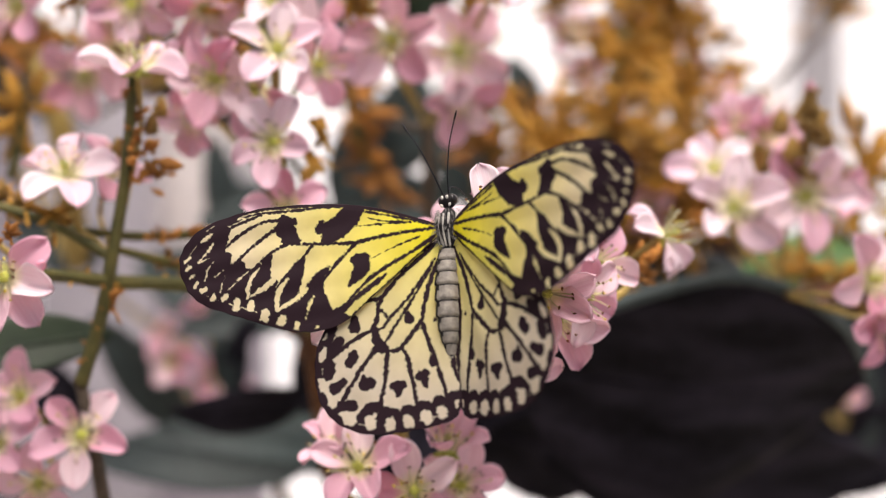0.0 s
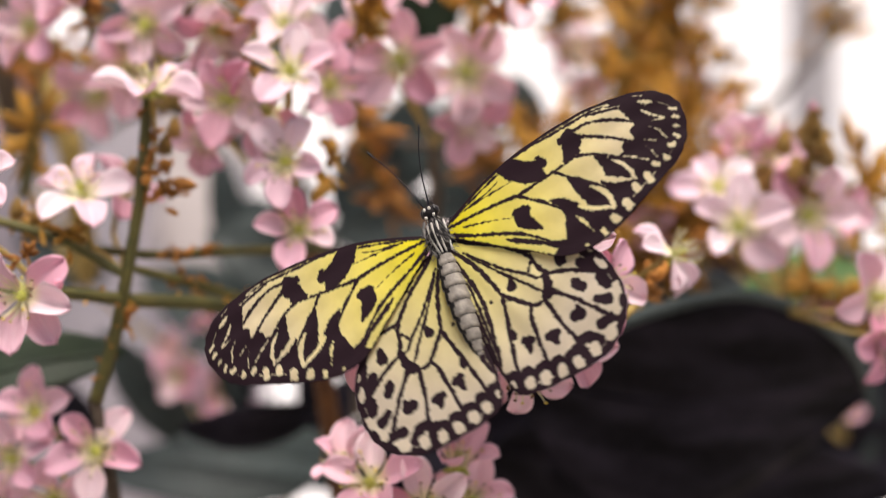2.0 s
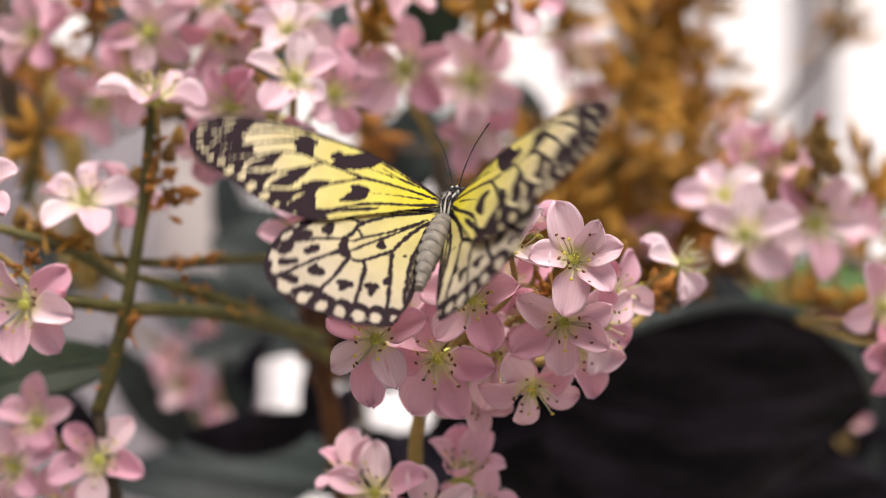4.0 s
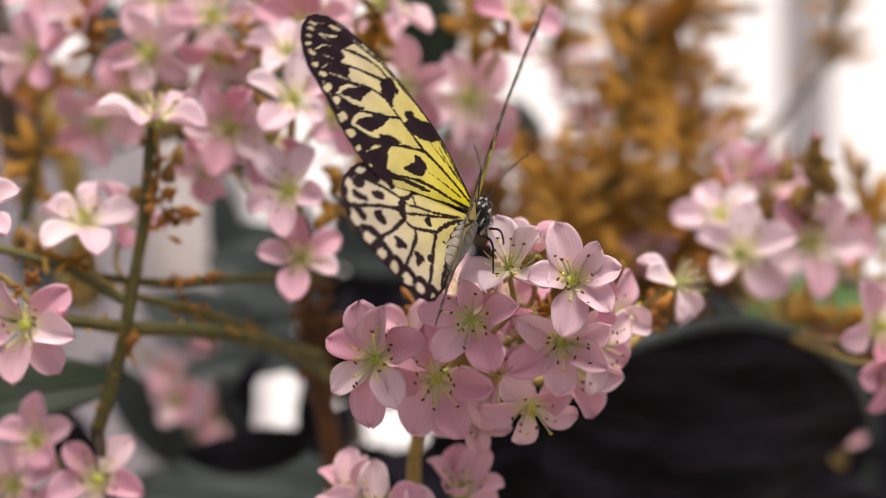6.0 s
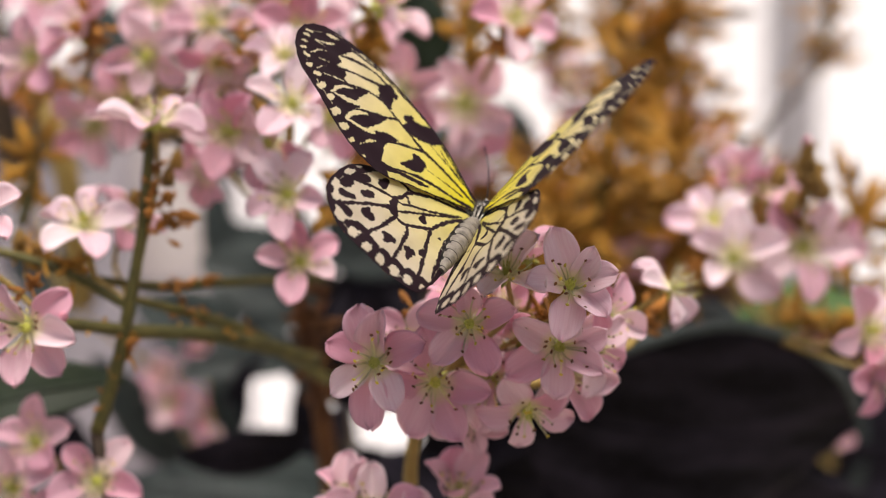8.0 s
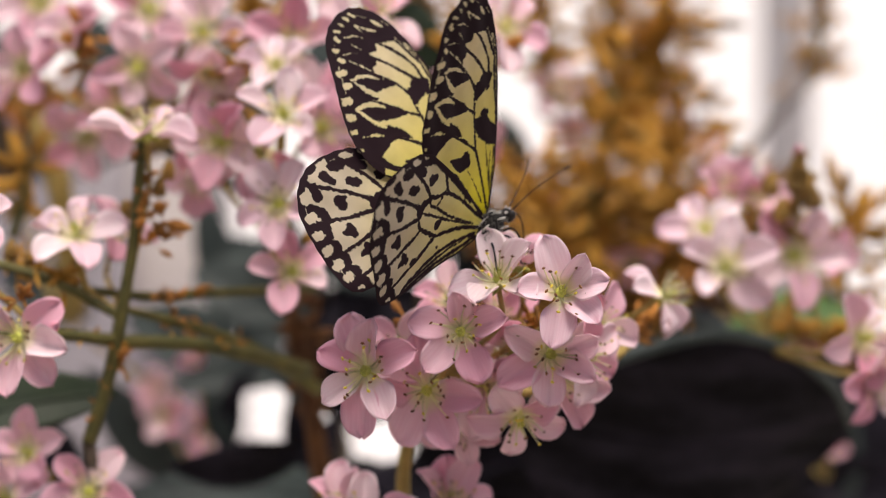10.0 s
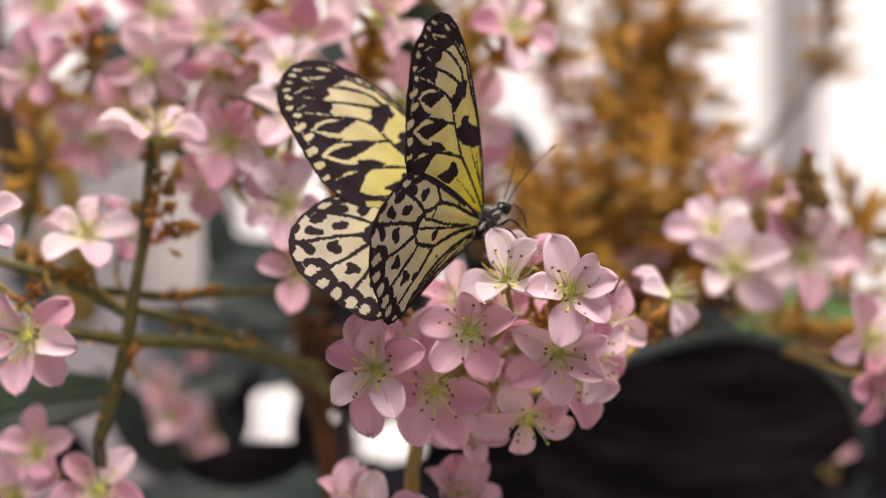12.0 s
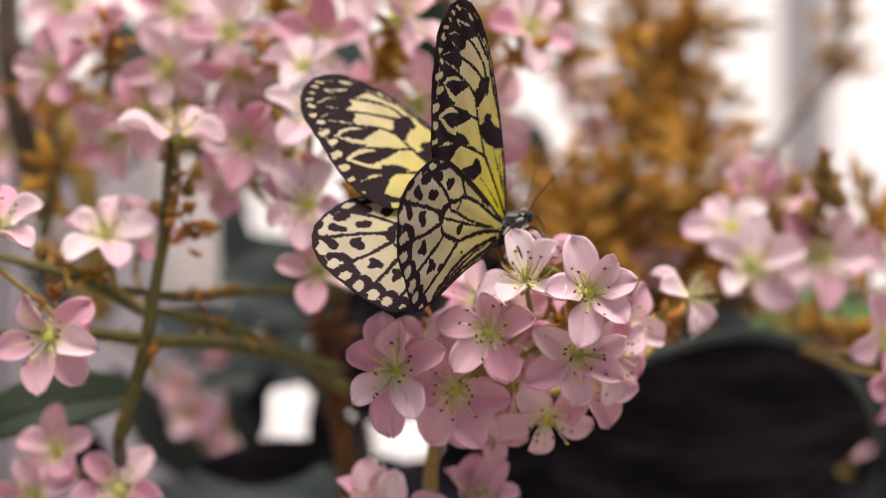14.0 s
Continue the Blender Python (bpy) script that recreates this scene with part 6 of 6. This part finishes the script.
    walk(fore_right, [
        (0, pose(0, 0, 0, -0.3, -25.3, -6.3)),
        (0.5, pose(0, 0, 0, -2.0, -18.9, -5.8)),
        (1, pose(0, 0, 0, -11.4, -28.0, -0.4)),
        (1.5, pose(0, 0, 0, -6.4, -21.6, -1.6)),
        (2, pose(0, 0, 0, -5.3, -1.4, -2.1)),
        (2.1, pose(0, 0, 0, 12.2, -17.3, -5.0)),
        (2.2, pose(0, 0, 0, -5.1, -67.6, 19.4)),
        (2.3, pose(0, 0, 0, 71.9, -83.6, -67.1)),
        (2.4, pose(0, 0, 0, 72.2, -70.1, -76.1)),
        (2.5, pose(0, 0, 0, 43.9, -53.1, -62.2)),
        (2.6, pose(0, 0, 0, 78.4, -70.0, -88.8)),
        (2.7, pose(0, 0, 0, -0.1, -47.3, -11.6)),
        (2.8, pose(0, 0, 0, 59.3, -70.2, -65.2)),
        (2.9, pose(0, 0, 0, 73.3, -61.0, -75.5)),
        (3, pose(0, 0, 0, 59.0, -46.0, -62.3)),
        (3.1, pose(0, 0, 0, 67.8, -50.3, -68.7)),
        (3.2, pose(0, 0, 0, 48.7, -44.8, -54.3)),
        (3.5, pose(0, 0, 0, 16.4, -20.6, -33.5)),
        (3.8, pose(0, 0, 0, 41.6, -51.2, -46.3)),
        (4.1, pose(0, 0, 0, 11.0, -21.5, -24.6)),
        (4.4, pose(0, 0, 0, 27.7, -53.3, -32.4)),
        (4.7, pose(0, 0, 0, 7.6, -27.0, -16.4)),
        (5, pose(0, 0, 0, 8.5, -41.3, -13.9)),
        (5.3, pose(0, 0, 0, -0.4, -10.1, -6.4)),
        (5.4, pose(0, 0, 0, -0.7, -12.1, -5.0)),
        (5.5, pose(0, 0, 0, -1.1, -14.1, -3.6)),
        (5.7, pose(0, 0, 0, 0.8, -14.0, -3.9)),
        (5.8, pose(0, 0, 0, 2.6, -23.9, -4.3)),
        (5.9, pose(0, 0, 0, 6.9, -51.7, -6.5)),
        (6, pose(0, 0, 0, 36.1, -72.6, -34.5)),
        (6.2, pose(0, 0, 0, 23.1, -76.9, -20.8)),
        (6.5, pose(0, 0, 0, 40.0, -70.5, -38.4)),
        (7, pose(0, 0, 0, 17.1, -55.7, -12.6)),
        (7.5, pose(0, 0, 0, -0.1, -30.6, -1.9)),
        (8, pose(0, 0, 0, 7.8, -57.0, -6.9)),
        (8.2, pose(0, 0, 0, 18.9, -70.6, -12.7)),
        (9.2, pose(0, 0, 0, 13.7, -65.4, -8.0)),
        (10.3, pose(0, 0, 0, 18.7, -79.5, -13.1)),
        (10.5, pose(0, 0, 0, 14.5, -76.0, -9.2)),
        (11, pose(0, 0, 0, 5.5, -51.8, -0.9)),
        (11.5, pose(0, 0, 0, 7.6, -53.1, -4.8)),
        (12, pose(0, 0, 0, 14.8, -65.9, -10.5)),
        (12.5, pose(0, 0, 0, 13.2, -71.6, -10.3)),
        (13, pose(0, 0, 0, 14.5, -69.2, -10.2)),
        (13.5, pose(0, 0, 0, 11.6, -68.3, -7.9)),
        (14, pose(0, 0, 0, 14.4, -71.2, -11.0)),
    ])
    walk(hind_right, [
        (0, pose(0, 0, 0, -3.5, -25.1, 1.1)),
        (0.5, pose(0, 0, 0, -4.0, -18.6, 0.4)),
        (1, pose(0, 0, 0, -14.0, -26.9, 5.3)),
        (1.5, pose(0, 0, 0, -7.7, -21.1, 2.0)),
        (2, pose(0, 0, 0, -5.4, -0.8, 3.8)),
        (2.1, pose(0, 0, 0, 10.7, -18.2, -0.2)),
        (2.2, pose(0, 0, 0, 21.9, -65.8, -9.9)),
        (2.3, pose(0, 0, 0, -13.0, -88.0, 17.9)),
        (2.4, pose(0, 0, 0, -43.5, -81.7, 40.9)),
        (2.5, pose(0, 0, 0, -29.0, -60.4, 20.6)),
        (2.6, pose(0, 0, 0, -59.9, -82.1, 50.5)),
        (2.7, pose(0, 0, 0, -10.8, -46.3, 3.0)),
        (2.8, pose(0, 0, 0, -29.6, -78.5, 25.6)),
        (2.9, pose(0, 0, 0, -44.1, -78.8, 44.4)),
        (3, pose(0, 0, 0, -22.4, -67.2, 28.4)),
        (3.1, pose(0, 0, 0, -33.1, -73.2, 38.2)),
        (3.2, pose(0, 0, 0, -14.8, -61.0, 20.8)),
        (3.5, pose(0, 0, 0, -1.6, -26.1, 9.9)),
        (3.8, pose(0, 0, 0, -12.5, -61.3, 16.5)),
        (4.1, pose(0, 0, 0, -1.7, -24.0, 7.5)),
        (4.4, pose(0, 0, 0, -8.5, -57.6, 10.8)),
        (4.7, pose(0, 0, 0, -2.6, -27.9, 5.4)),
        (5, pose(0, 0, 0, -4.1, -41.8, 5.0)),
        (5.3, pose(0, 0, 0, -1.9, -9.9, 2.7)),
        (5.4, pose(0, 0, 0, -2.2, -11.9, 2.4)),
        (5.5, pose(0, 0, 0, -2.4, -13.9, 2.0)),
        (5.7, pose(0, 0, 0, -0.2, -14.0, 0.6)),
        (5.8, pose(0, 0, 0, 0.9, -24.0, -0.2)),
        (5.9, pose(0, 0, 0, 2.9, -52.0, -1.4)),
        (6, pose(0, 0, 0, 23.9, -78.1, -21.7)),
        (6.2, pose(0, 0, 0, 7.6, -77.9, -4.9)),
        (6.5, pose(0, 0, 0, 16.9, -75.7, -14.5)),
        (7, pose(0, 0, 0, 13.2, -57.6, -8.1)),
        (7.5, pose(0, 0, 0, -0.2, -31.4, 1.2)),
        (8, pose(0, 0, 0, 3.3, -58.3, -0.8)),
        (8.2, pose(0, 0, 0, 16.8, -70.8, -10.4)),
        (9.2, pose(0, 0, 0, 7.6, -65.9, -1.3)),
        (10.3, pose(0, 0, 0, -9.1, -79.9, 15.1)),
        (10.5, pose(0, 0, 0, -7.6, -76.3, 13.6)),
        (11, pose(0, 0, 0, 5.8, -51.8, -1.2)),
        (11.5, pose(0, 0, 0, 1.3, -53.5, 3.0)),
        (12, pose(0, 0, 0, -1.5, -66.7, 7.2)),
        (12.5, pose(0, 0, 0, -7.1, -72.0, 11.0)),
        (13, pose(0, 0, 0, -3.9, -69.8, 9.4)),
        (13.5, pose(0, 0, 0, -4.9, -68.7, 9.8)),
        (14, pose(0, 0, 0, -6.9, -71.7, 11.5)),
    ])


motions()
